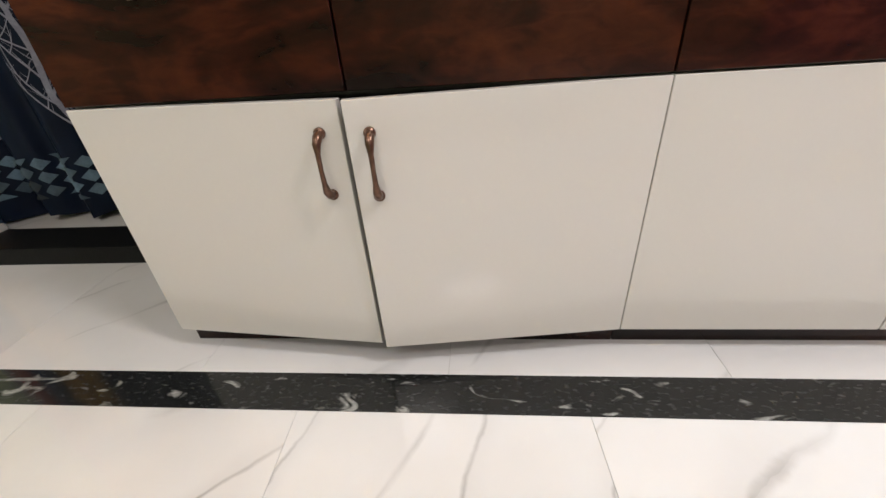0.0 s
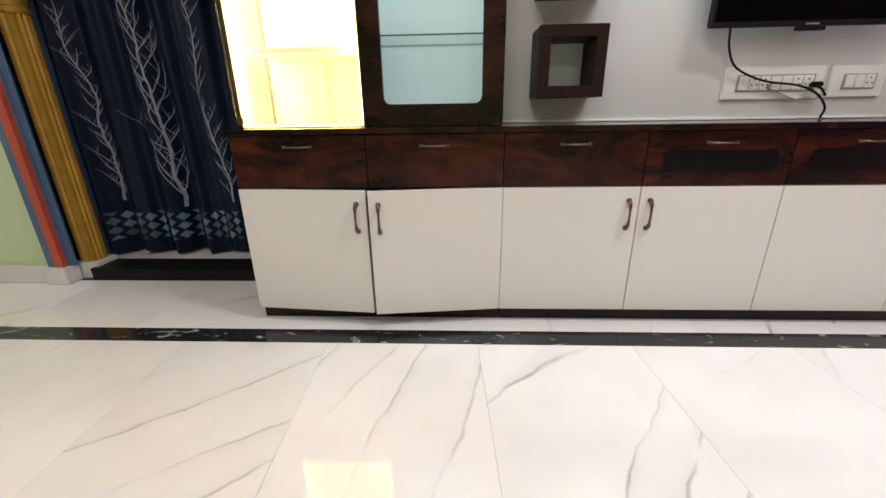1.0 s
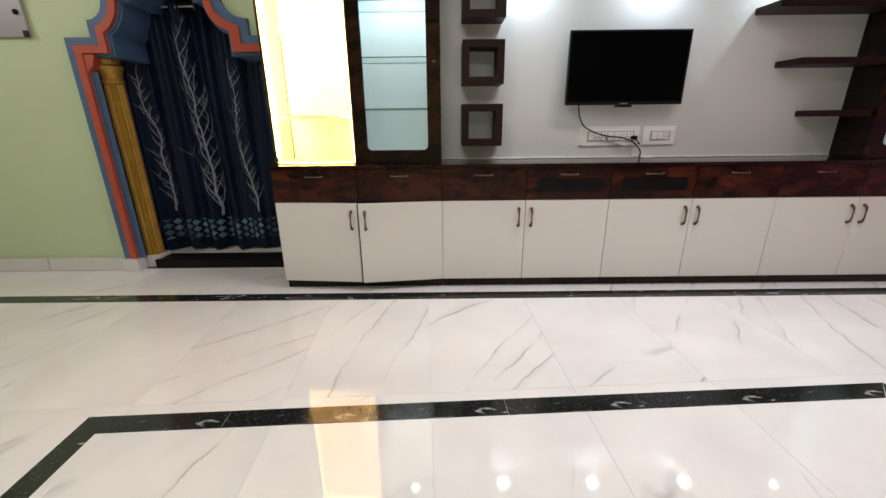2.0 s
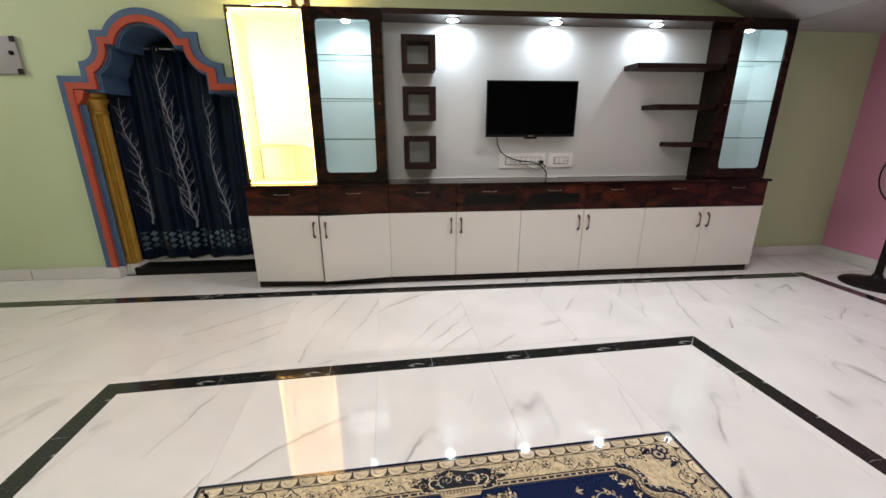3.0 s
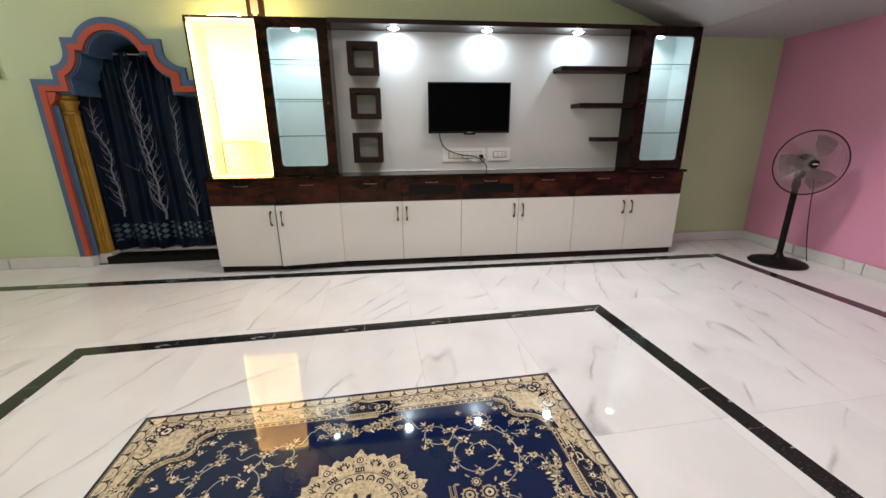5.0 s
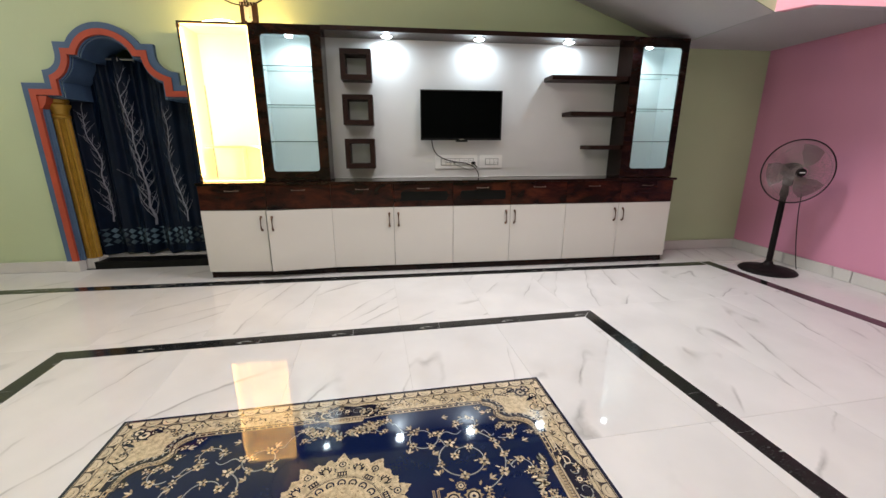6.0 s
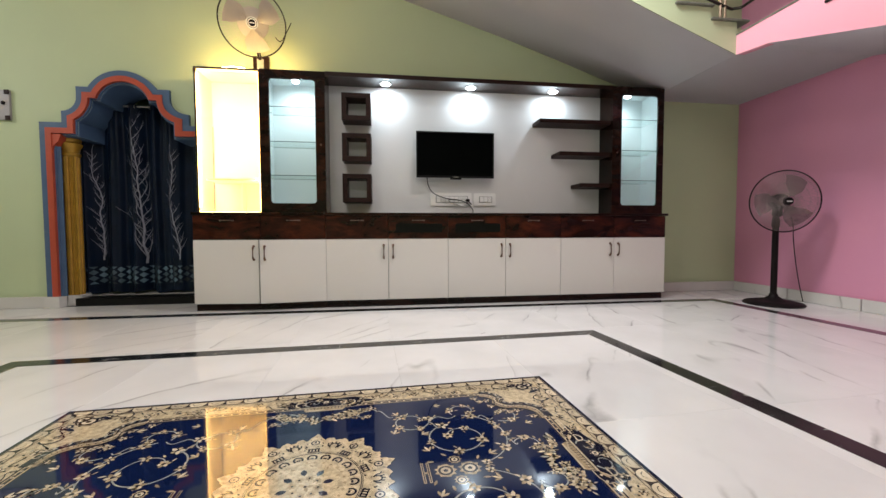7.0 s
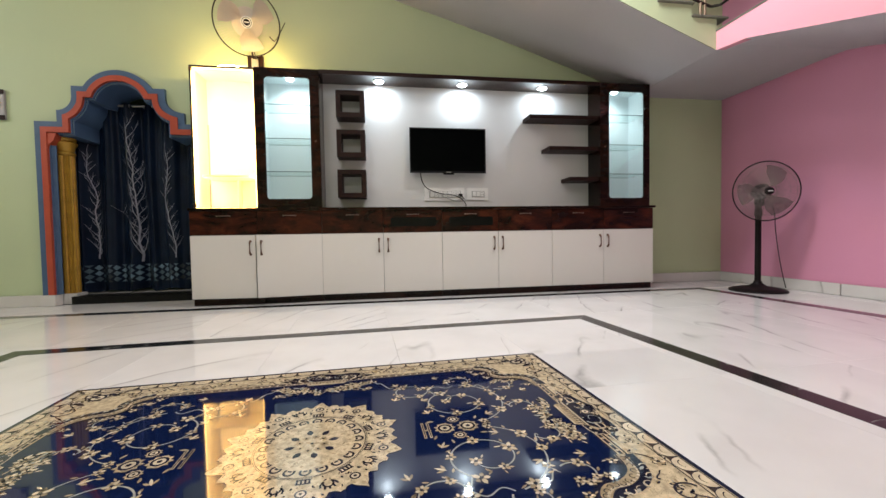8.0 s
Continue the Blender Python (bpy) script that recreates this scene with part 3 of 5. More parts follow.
def ribbon(bm, pts, w0, w1):
    """A flat tapering print stroke on the cloth along (x, z) points."""
    prev = None
    for k, (x, z) in enumerate(pts):
        a, b = Vector(pts[max(k - 1, 0)]), Vector(pts[min(k + 1, len(pts) - 1)])
        t = (b - a).normalized()
        n = Vector((t.y, -t.x)) * (w0 + (w1 - w0) * k / (len(pts) - 1)) / 2
        pair = (bm.verts.new(on_cloth(x + n.x, z + n.y)), bm.verts.new(on_cloth(x - n.x, z - n.y)))
        if prev:
            bm.faces.new((prev[0], pair[0], pair[1], prev[1]))
        prev = pair


def branch_print(x0, z0, height, seed, width):
    rng = random.Random(seed)
    bm = bmesh.new()
    count = [0]

    def grow(x, z, lean, length, width, depth):
        pts, n = [(x, z)], max(4, int(length / 0.03))
        bend = rng.uniform(-0.5, 0.5)
        for k in range(n):
            lean += (bend * 0.10 - lean * (0.35 if depth == 3 else 0.12)) + rng.uniform(-0.15, 0.15)
            x, z = x + math.sin(lean) * length / n, z + math.cos(lean) * length / n
            pts.append((x, z))
        ribbon(bm, pts, width, width * 0.25)
        count[0] += 1
        if depth == 0 or count[0] > 700:
            return
        side = rng.choice((-1, 1))
        kids = {3: 28, 2: 3, 1: 2}[depth]
        for k in range(kids):
            f = (0.05 if depth == 3 else 0.25) + (0.9 if depth == 3 else 0.68) * k / kids
            px, pz = pts[min(int(f * n), n)]
            side = -side
            grow(px, pz, side * rng.uniform(0.35, 0.7), length * ((0.115 if width < 0.012 else 0.20) if depth == 3 else 0.42) * (1.12 - 0.4 * f) * rng.uniform(0.6, 1.2), width * (0.42 if depth == 3 else 0.6) * (1 - 0.35 * f), depth - 1)

    grow(x0, z0, 0.0, height, width, 3)
    return bm


for n, (tx, tz, th, tw) in enumerate(((-1.15, 0.40, 1.12, 0.0095), (-0.755, 0.365, 1.42, 0.0125), (-0.43, 0.40, 1.14, 0.0095))):
    part("branch_print", branch_print(tx, tz, th, 11 + n, tw), M_PRINT, curtain, "silver grey branch print", smooth=False)


def cloth_diamond(bm, cx, cz, half, tall, low=-1.0, high=1.0):
    """A printed diamond laid over the folds in narrow slices; low and high cut it to a triangle."""
    prev = None
    for q in range(13):
        d = q / 6 - 1
        h = tall * (1 - abs(d))
        pair = (bm.verts.new(on_cloth(cx + d * half, cz + max(low, -1) * h)), bm.verts.new(on_cloth(cx + d * half, cz + high * h)))
        if prev:
            bm.faces.new((prev[0], pair[0], pair[1], prev[1]))
        prev = pair


bm = bmesh.new()
for i in range(26):
    cx = -1.30 + i * 0.048
    if i % 2:
        for cz in (0.200, 0.256, 0.312):
            cloth_diamond(bm, cx, cz, 0.0235, 0.0255)
    else:
        for cz in (0.228, 0.284):
            cloth_diamond(bm, cx, cz, 0.0235, 0.0255)
        cloth_diamond(bm, cx, 0.340, 0.0235, 0.0255, -1.0, 0.0)
        cloth_diamond(bm, cx, 0.172, 0.0235, 0.0255, 0.0, 1.0)
tagged(part("diamond_band", bm, M_DIAMOND, curtain, "band of teal and silver diamonds", smooth=False), kind="stuff")

# ---- wall unit: base cabinets ----
W = 4.3
DOOR_W = W / 8
DOOR_Z0, DOOR_Z1 = 0.066, 0.603


def bow_handle(p, parent, vertical=True, length=0.112):
    """A bow pull with flat rounded feet; p is its middle on the door's face, which looks to -y."""
    h = length / 2
    path = [(-h, -0.003), (-h + 0.004, -0.012), (-h + 0.014, -0.021), (-h + 0.03, -0.024), (0, -0.025), (h - 0.03, -0.024), (h - 0.014, -0.021), (h - 0.004, -0.012), (h, -0.003)]
    rad = [0.0075, 0.0085, 0.0075, 0.0048, 0.0042, 0.0048, 0.0075, 0.0085, 0.0075]
    if not vertical:
        rad = [0.004, 0.0045, 0.004, 0.0035, 0.0032, 0.0035, 0.004, 0.0045, 0.004]
    pts = [(0, y, d) if vertical else (d, y, 0) for d, y in path]
    bm = tube(pts, rad, 10)
    for e in (-h, h):
        foot = lathe([(0.0105 if vertical else 0.006, 0), (0.0105 if vertical else 0.006, 0.004), (0.007, 0.007)], 14)
        moved(foot, (pose(0, 0, e, 90) if vertical else pose(e, 0, 0, 90)))
        bm = join(bm, foot)
    return moved(bm, Matrix.Translation(p))


AJAR = {0: 5.0, 1: 6.5}
for c in range(4):
    x0 = 2 * c * DOOR_W
    x1 = x0 + 2 * DOOR_W
    words = "white gloss base cabinet with dark wood drawers, doors slightly ajar" if c == 0 else "white gloss base cabinet with dark wood drawers, doors shut"
    cab = thing("base_cabinet", (x0 + DOOR_W, 0.2, 0), words, "cabinet", "base cabinets under the worktop")
    body = join(box(x0 + 0.001, x0 + 0.019, 0.022, 0.412, 0.06, 0.812), box(x1 - 0.019, x1 - 0.001, 0.022, 0.412, 0.06, 0.812), box(x0 + 0.02, x1 - 0.02, 0.022, 0.40, 0.062, 0.08),
                box(x0 + 0.02, x1 - 0.02, 0.4, 0.41, 0.082, 0.81), box(x0 + 0.02, x1 - 0.02, 0.022, 0.40, 0.600, 0.616))
    part("body", body, M_CARCASS, cab, "grey board carcass", smooth=False)
    part("plinth", box(x0 + 0.001, x1 - 0.001, 0.036, 0.054, 0.001, 0.059), M_WOODD, cab, "dark wood plinth", smooth=False)
    for s in (0, 1):
        a, b = x0 + s * DOOR_W + 0.0018, x0 + (s + 1) * DOOR_W - 0.0018
        door = box(a, b, 0.0, 0.018, DOOR_Z0, DOOR_Z1, 0.0012, 1)
        hx = b - 0.039 if s == 0 else a + 0.039
        pull = bow_handle((hx, 0.0, 0.4935), None)
        if c == 0:
            hinge = a if s == 0 else b
            turn = Matrix.Translation((hinge, 0.018, 0)) @ pose(0, 0, 0, 0, 0, -AJAR[s] if s == 0 else AJAR[s]) @ Matrix.Translation((-hinge, -0.018, 0))
            moved(door, turn)
            moved(pull, turn)
        d = part("door", door, M_GLOSS, cab, "glossy white door", smooth=False)
        part("handle", pull, M_BRONZE, d, "antique copper bow handle")
        dr = part("drawer_front", box(a, b, 0.0, 0.018, 0.6075, 0.8115, 0.0012, 1), M_WOOD, cab, "swirled dark wood drawer front", smooth=False)
        part("handle", bow_handle(((a + b) / 2, 0.0, 0.768), None, False, 0.104), M_PULL, dr, "slim satin metal pull")
        if (c, s) in ((1, 1), (2, 0)):
            xa, xb, za, zb, r = a + 0.065, b - 0.05, 0.660, 0.742, 0.02
            pts = []
            for cx, cz, st in ((xb - r, zb - r, 0), (xa + r, zb - r, 90), (xa + r, za + r, 180), (xb - r, za + r, 270)):
                pts += [(cx + r * math.cos(radians(st + q)), cz + r * math.sin(radians(st + q))) for q in (0, 22, 45, 68, 90)]
            part("smoked_window", prism(pts, "y", -0.002, -0.0003), M_SMOKE, dr, "rounded black glass window", smooth=False)

worktop = thing("worktop", (2.15, 0.2, 0.8145), "thin dark wood worktop running along the whole unit", "worktop")
part("board", box(-0.004, W + 0.017, -0.0115, 0.415, 0.8145, 0.836, 0.0015), M_WOODD, worktop, smooth=False)
part("edge_band", box(-0.005, W + 0.018, -0.0145, -0.0118, 0.8148, 0.8357, 0.001, 1), M_WOODF, worktop, "glossy dark edge band", smooth=False)


# ---- wall unit: upper part ----
def rounded(xa, xb, za, zb, r):
    pts = []
    for cx, cz, st in ((xb - r, zb - r, 0), (xa + r, zb - r, 90), (xa + r, za + r, 180), (xb - r, za + r, 270)):
        pts += [(cx + r * math.cos(radians(st + q)), cz + r * math.sin(radians(st + q))) for q in (0, 18, 36, 54, 72, 90)]
    return pts


def frame_with_hole(x0, x1, z0, z1, hole, y0, y1):
    """A door frame whose rounded opening goes through it."""
    bm = bmesh.new()
    n = len(hole)
    cx, cz = (x0 + x1) / 2, (z0 + z1) / 2
    outer = []
    for hx, hz in hole:
        dx, dz = hx - cx, hz - cz
        k = min((x1 - cx) / abs(dx) if dx else 9, (z1 - cz) / abs(dz) if dz else 9)
        outer.append((cx + dx * k, cz + dz * k))
    for corner in ((x1, z1), (x0, z1), (x0, z0), (x1, z0)):
        j = min(range(n), key=lambda q: (outer[q][0] - corner[0]) ** 2 + (outer[q][1] - corner[1]) ** 2)
        outer[j] = corner
    rows = [[bm.verts.new((p[0], y, p[1])) for p in line] for line in (hole, outer) for y in (y0, y1)]
    i0, i1, o0, o1 = rows
    for k in range(n):
        for a, b in ((i0, o0), (o0, o1), (o1, i1), (i1, i0)):
            bm.faces.new((a[k], a[(k + 1) % n], b[(k + 1) % n], b[k]))
    return bm


UP_Z0, UP_Z1, UP_Y = 0.837, 2.066, 0.077


def shell(x0, x1, t, lining, cab, left_dark=True):
    part("side_panel", box(x0, x0 + t, UP_Y + 0.02, 0.412, UP_Z0, UP_Z1), M_WOODD, cab, smooth=False)
    part("side_panel", box(x1 - t, x1, UP_Y + 0.02, 0.412, UP_Z0, UP_Z1), M_WOODD, cab, smooth=False)
    part("top_panel", box(x0 + t, x1 - t, UP_Y + 0.02, 0.412, UP_Z1 - t, UP_Z1), M_WOODD, cab, smooth=False)
    inner = join(box(x0 + t, x1 - t, 0.402, 0.411, UP_Z0, UP_Z1 - t - 0.001), box(x0 + t + 0.0005, x0 + t + 0.004, UP_Y + 0.024, 0.4015, UP_Z0 + 0.003, UP_Z1 - t - 0.001),
                 box(x1 - t - 0.004, x1 - t - 0.0005, UP_Y + 0.024, 0.4015, UP_Z0 + 0.003, UP_Z1 - t - 0.001), box(x0 + t + 0.004, x1 - t - 0.004, UP_Y + 0.024, 0.4015, UP_Z0 + 0.001, UP_Z0 + 0.005),
                 box(x0 + t + 0.004, x1 - t - 0.004, UP_Y + 0.024, 0.4015, UP_Z1 - t - 0.006, UP_Z1 - t - 0.001))
    part("lining", inner, lining, cab, "pale inside lining", smooth=False)


# the warm-lit showcase with a frameless glass door
glow_cab = thing("lit_showcase", (0.265, 0.24, UP_Z0), "warm yellow lit display cabinet with a frameless glass door", "cabinet")
shell(0.0, 0.530, 0.012, M_CREAM, glow_cab)
part("inner_shelf", box(0.065, 0.512, 0.125, 0.400, 1.117, 1.134, 0.001, 1), M_CREAM, glow_cab, "cream inner shelf", smooth=False)
part("inner_post", box(0.285, 0.297, 0.30, 0.400, 0.843, 1.116), M_CREAM, glow_cab, "cream upright under the shelf", smooth=False)
pane = part("glass_door", box(0.004, 0.524, UP_Y, UP_Y + 0.005, UP_Z0 + 0.008, UP_Z1 - 0.008), M_GLASS, glow_cab, "clear glass door", smooth=False)
pane.visible_shadow = False
for zc in (UP_Z0 + 0.03, UP_Z1 - 0.04):
    part("clip", box(0.006, 0.03, UP_Y - 0.004, UP_Y + 0.010, zc - 0.014, zc + 0.014, 0.002), M_BRONZE, glow_cab, "small brown metal clip")
for nm, b in (("led_strip", (0.0165, 0.0195, 0.100, 0.112, 0.85, 2.04)), ("led_strip", (0.5105, 0.5135, 0.100, 0.112, 0.85, 2.04)), ("led_strip", (0.03, 0.5, 0.100, 0.112, 2.042, 2.0455)), ("led_strip", (0.03, 0.5, 0.100, 0.112, 0.8425, 0.845))):
    part(nm, box(*b), M_WARM, glow_cab, "glowing warm strip light", smooth=False)


def glass_cabinet(x0, x1, hole, knob_x, shelves):
    cab = thing("glass_cabinet", ((x0 + x1) / 2, 0.24, UP_Z0), "dark wood display cabinet with rounded glass door and glass shelves", "cabinet", "glass display cabinets")
    shell(x0, x1, 0.016, M_INNER, cab)
    d = part("door", frame_with_hole(x0 + 0.001, x1 - 0.001, UP_Z0 + 0.002, UP_Z1 - 0.001, hole, UP_Y, UP_Y + 0.018), M_WOODF, cab, "glossy dark wood door frame", smooth=False)
    xs, zs = [p[0] for p in hole], [p[1] for p in hole]
    g = part("pane", box(min(xs) - 0.008, max(xs) + 0.008, UP_Y + 0.0185, UP_Y + 0.0225, min(zs) - 0.008, max(zs) + 0.008), M_GLASS, d, "clear glass pane", smooth=False)
    g.visible_shadow = False
    part("knob", moved(lathe([(0.006, 0), (0.004, 0.008), (0.008, 0.013), (0.007, 0.018), (0.003, 0.02)], 14), pose(knob_x, UP_Y, 1.43, 90)), M_BRONZE, d, "small dark metal knob")
    for z in shelves:
        s = part("glass_shelf", box(x0 + 0.021, x1 - 0.021, 0.135, 0.400, z, z + 0.006), M_SHELFGLASS, cab, "clear glass shelf", smooth=False)
        s.visible_shadow = False
        part("front_edge", box(x0 + 0.021, x1 - 0.021, 0.1325, 0.1348, z, z + 0.006), M_GLASSEDGE, s, "green glass edge", smooth=False)
        part("back_edge", box(x0 + 0.021, x1 - 0.021, 0.4002, 0.4016, z - 0.001, z + 0.006), M_BACKEDGE, s, "grey green back edge", smooth=False)
        for ex in (x0 + 0.03, x1 - 0.03):
            part("shelf_pin", moved(lathe([(0.004, 0), (0.004, 0.018)], 8), pose(ex - 0.009, 0.30, z - 0.005, 0, 90, 0)), M_STEEL, s)
    return cab


SHELVES = (1.166, 1.462, 1.764)
glass_cabinet(0.5305, 1.0735, rounded(0.606, 0.990, 0.920, 1.990, 0.028), 1.035, SHELVES)
glass_cabinet(3.775, 4.318, rounded(3.872, 4.256, 0.920, 1.985, 0.028), 3.822, SHELVES)
for bx, by, bz in ((0.815, 0.15, 2.043), (3.973, 0.15, 2.043)):
    ring = thing("cabinet_downlight", (bx, by, bz), "small round cool white spotlight inside the cabinet", "light", "spotlights of the wall unit")
    part("housing", moved(lathe([(0.033, -0.044), (0.034, -0.040), (0.034, -0.002), (0.026, -0.001)], 24), Matrix.Translation((bx, by, bz - 0.001))), M_STEEL, ring)
    part("lens", moved(lathe([(0.014, -0.060), (0.026, -0.055), (0.031, -0.0445)], 24), Matrix.Translation((bx, by, bz - 0.001))), M_COOL, ring, "glowing white lens")

# the open middle: white panel, canopy, downlights
panel = thing("back_panel", (2.4, 0.35, UP_Z0), "smooth white back panel behind the television", "panel")
part("sheet", box(1.075, 3.774, 0.312, 0.412, UP_Z0, 2.029), M_PANEL, panel, smooth=False)
part("bottom_trim", box(1.076, 3.773, 0.303, 0.3115, UP_Z0 + 0.0005, UP_Z0 + 0.009, 0.001, 1), M_PLATE, panel, "thin pale trim along the worktop", smooth=False)
canopy = thing("canopy", (2.4, 0.24, 2.03), "dark wood canopy board over the white panel", "canopy")
part("board", box(1.0745, 3.7745, 0.0755, 0.412, 2.031, 2.067, 0.001, 1), M_CANOPY, canopy, smooth=False)
part("edge_band", box(1.0745, 3.7745, 0.072, 0.0752, 2.0305, 2.0675, 0.001, 1), M_WOODM, canopy, "dark front edge band", smooth=False)
for sx in CANOPY_X:
    dl = thing("downlight", (sx, 0.2, 2.03), "round recessed cool white downlight in the canopy", "light", "spotlights of the wall unit")
    part("rim", moved(lathe([(0.056, -0.005), (0.056, -0.0005), (0.040, 0.0)], 28), Matrix.Translation((sx, 0.2, 2.03))), M_STEEL, dl)
    part("lens", moved(lathe([(0.022, -0.015), (0.034, -0.012), (0.040, -0.0052)], 28), Matrix.Translation((sx, 0.2, 2.03))), M_COOL, dl, "glowing white lens")

# box shelves
for zt, zb in ((1.914, 1.672), (1.557, 1.308), (1.193, 0.936)):
    cube = thing("box_shelf", (1.333, 0.25, zb), "square open dark wood box shelf on the white panel", "shelf", "box shelves beside the television")
    a, b, y0, y1, t = 1.208, 1.465, 0.130, 0.311, 0.043
    part("top_board", box(a, b, y0, y1, zt - t, zt, 0.0015, 1), M_WOODM, cube, smooth=False)
    part("bottom_board", box(a, b, y0, y1, zb, zb + t, 0.0015, 1), M_WOODM, cube, smooth=False)
    part("side_board", box(a, a + t, y0 + 0.001, y1, zb + t + 0.0003, zt - t - 0.0003, 0.001, 1), M_WOODM, cube, smooth=False)
    part("side_board", box(b - t, b, y0 + 0.001, y1, zb + t + 0.0003, zt - t - 0.0003, 0.001, 1), M_WOODM, cube, smooth=False)

for xl, z in ((3.052, 1.742), (3.252, 1.436), (3.466, 1.134)):
    sh = part("floating_shelf", box(xl, 3.774, 0.105, 0.311, z - 0.038, z, 0.002), M_WOODM, at=(3.5, 0.3, z))
    tagged(sh, "dark wood floating shelf fixed to the white panel", "shelf", "floating shelves")

# ---- television, plates, cable ----
tv = thing("television", (2.257, 0.26, 1.18), "black flat-screen television mounted on the white panel, switched off", "television")
part("bezel", frame_with_hole(1.881, 2.634, 1.181, 1.616, rounded(1.891, 2.624, 1.201, 1.606, 0.002), 0.220, 0.232), M_BLACK, tv, smooth=False)
part("screen", box(1.8915, 2.6235, 0.2235, 0.229, 1.2015, 1.6055), M_SCREEN, tv, "dark glossy screen", smooth=False)
part("back_shell", join(box(1.886, 2.629, 0.2325, 0.262, 1.186, 1.612, 0.004), box(2.03, 2.48, 0.262, 0.285, 1.22, 1.52, 0.008)), M_BLACK, tv)
part("logo_lip", box(2.205, 2.315, 0.218, 0.236, 1.166, 1.1805, 0.003), M_BLACK, tv, "small sensor lip under the bezel")
part("logo_bar", box(2.235, 2.285, 0.2186, 0.2197, 1.186, 1.192), M_STEEL, tv, "grey maker's bar", smooth=False)
part("wall_bracket", box(2.12, 2.40, 0.2855, 0.311, 1.28, 1.46, 0.002), M_BLACK, tv, "black wall bracket")


def switch_plate(x0, x1, z0, z1, cells, label):
    p = thing("switch_plate", ((x0 + x1) / 2, 0.31, z0), label, "switch", "electrical plates")
    part("plate", box(x0, x1, 0.300, 0.3115, z0, z1, 0.004), M_PLATE, p)
    m = 0.032
    part("module_frame", box(x0 + m * 1.6, x1 - m * 1.2, 0.2965, 0.2999, z0 + m, z1 - m, 0.001, 1), M_SWITCH, p, "grey inner frame", smooth=False)
    w = (x1 - x0 - 2.8 * m - 0.012) / len(cells)
    for k, c in enumerate(cells):
        a = x0 + m * 1.6 + 0.006 + k * w
        if c == "s":
            part("rocker", box(a + 0.002, a + w - 0.002, 0.292, 0.2964, z0 + m + 0.006, z1 - m - 0.006, 0.0015, 1), M_PLATE, p, smooth=False)
        else:
            so = part("socket", box(a + 0.002, a + w - 0.002, 0.2945, 0.2964, z0 + m + 0.005, z1 - m - 0.005, 0.001, 1), M_PLATE, p, smooth=False)
            for dx, dz in ((0, 0.014), (-0.010, -0.006), (0.010, -0.006)):
                part("pin_hole", moved(lathe([(0.0034, 0), (0.0034, 0.001)], 10), pose(a + w / 2 + dx, 0.2943, (z0 + z1) / 2 + dz, 90)), M_BLACK, so)


switch_plate(2.022, 2.430, 0.917, 1.048, "sppsspp", "long white modular plate with sockets and switches")
switch_plate(2.453, 2.675, 0.921, 1.046, "ssp", "short white modular switch plate")
plug = part("plug", join(box(2.365, 2.405, 0.262, 0.2935, 0.962, 0.984, 0.005), tube([(2.385, 0.268, 0.965), (2.40, 0.262, 0.955), (2.42, 0.262, 0.93)], 0.005, 8)), M_BLACK, at=(2.385, 0.29, 0.97))
tagged(plug, "black plug pushed into the wall socket", "plug")


def smooth_path(pts, n=6):
    """Catmull-Rom through the points."""
    P = [Vector(p) for p in pts]
    P = [2 * P[0] - P[1]] + P + [2 * P[-1] - P[-2]]
    out = []
    for k in range(1, len(P) - 2):
        for t in (q / n for q in range(n)):
            a, b, c, d = P[k - 1:k + 3]
            out.append(0.5 * (2 * b + (c - a) * t + (2 * a - 5 * b + 4 * c - d) * t * t + (3 * b - a - 3 * c + d) * t ** 3))
    return out + [P[-2]]


cable = part("tv_cable", tube(smooth_path([(1.985, 0.270, 1.19), (2.000, 0.272, 1.11), (2.05, 0.278, 1.04), (2.17, 0.275, 0.99), (2.30, 0.27, 0.972), (2.38, 0.262, 0.94), (2.43, 0.26, 0.885), (2.44, 0.28, 0.842)]), 0.0045, 8), M_BLACK, at=(2.2, 0.27, 1.0))
tagged(cable, "thin black cable hanging from the television", "cable")
lead = part("white_lead", tube(smooth_path([(2.415, 0.262, 0.94), (2.36, 0.275, 0.905), (2.27, 0.288, 0.935), (2.2, 0.29, 0.965), (2.22, 0.289, 0.985)]), 0.003, 6), M_SWITCH, at=(2.3, 0.28, 0.94))
tagged(lead, "thin pale lead looped below the socket", "cable")
stub = part("cable_end", tube([(2.44, 0.285, 0.8375 + 0.006), (2.49, 0.24, 0.843), (2.53, 0.26, 0.843)], 0.005, 8), M_PLATE, at=(2.46, 0.26, 0.838))
tagged(stub, "white cable end lying on the worktop", "cable")


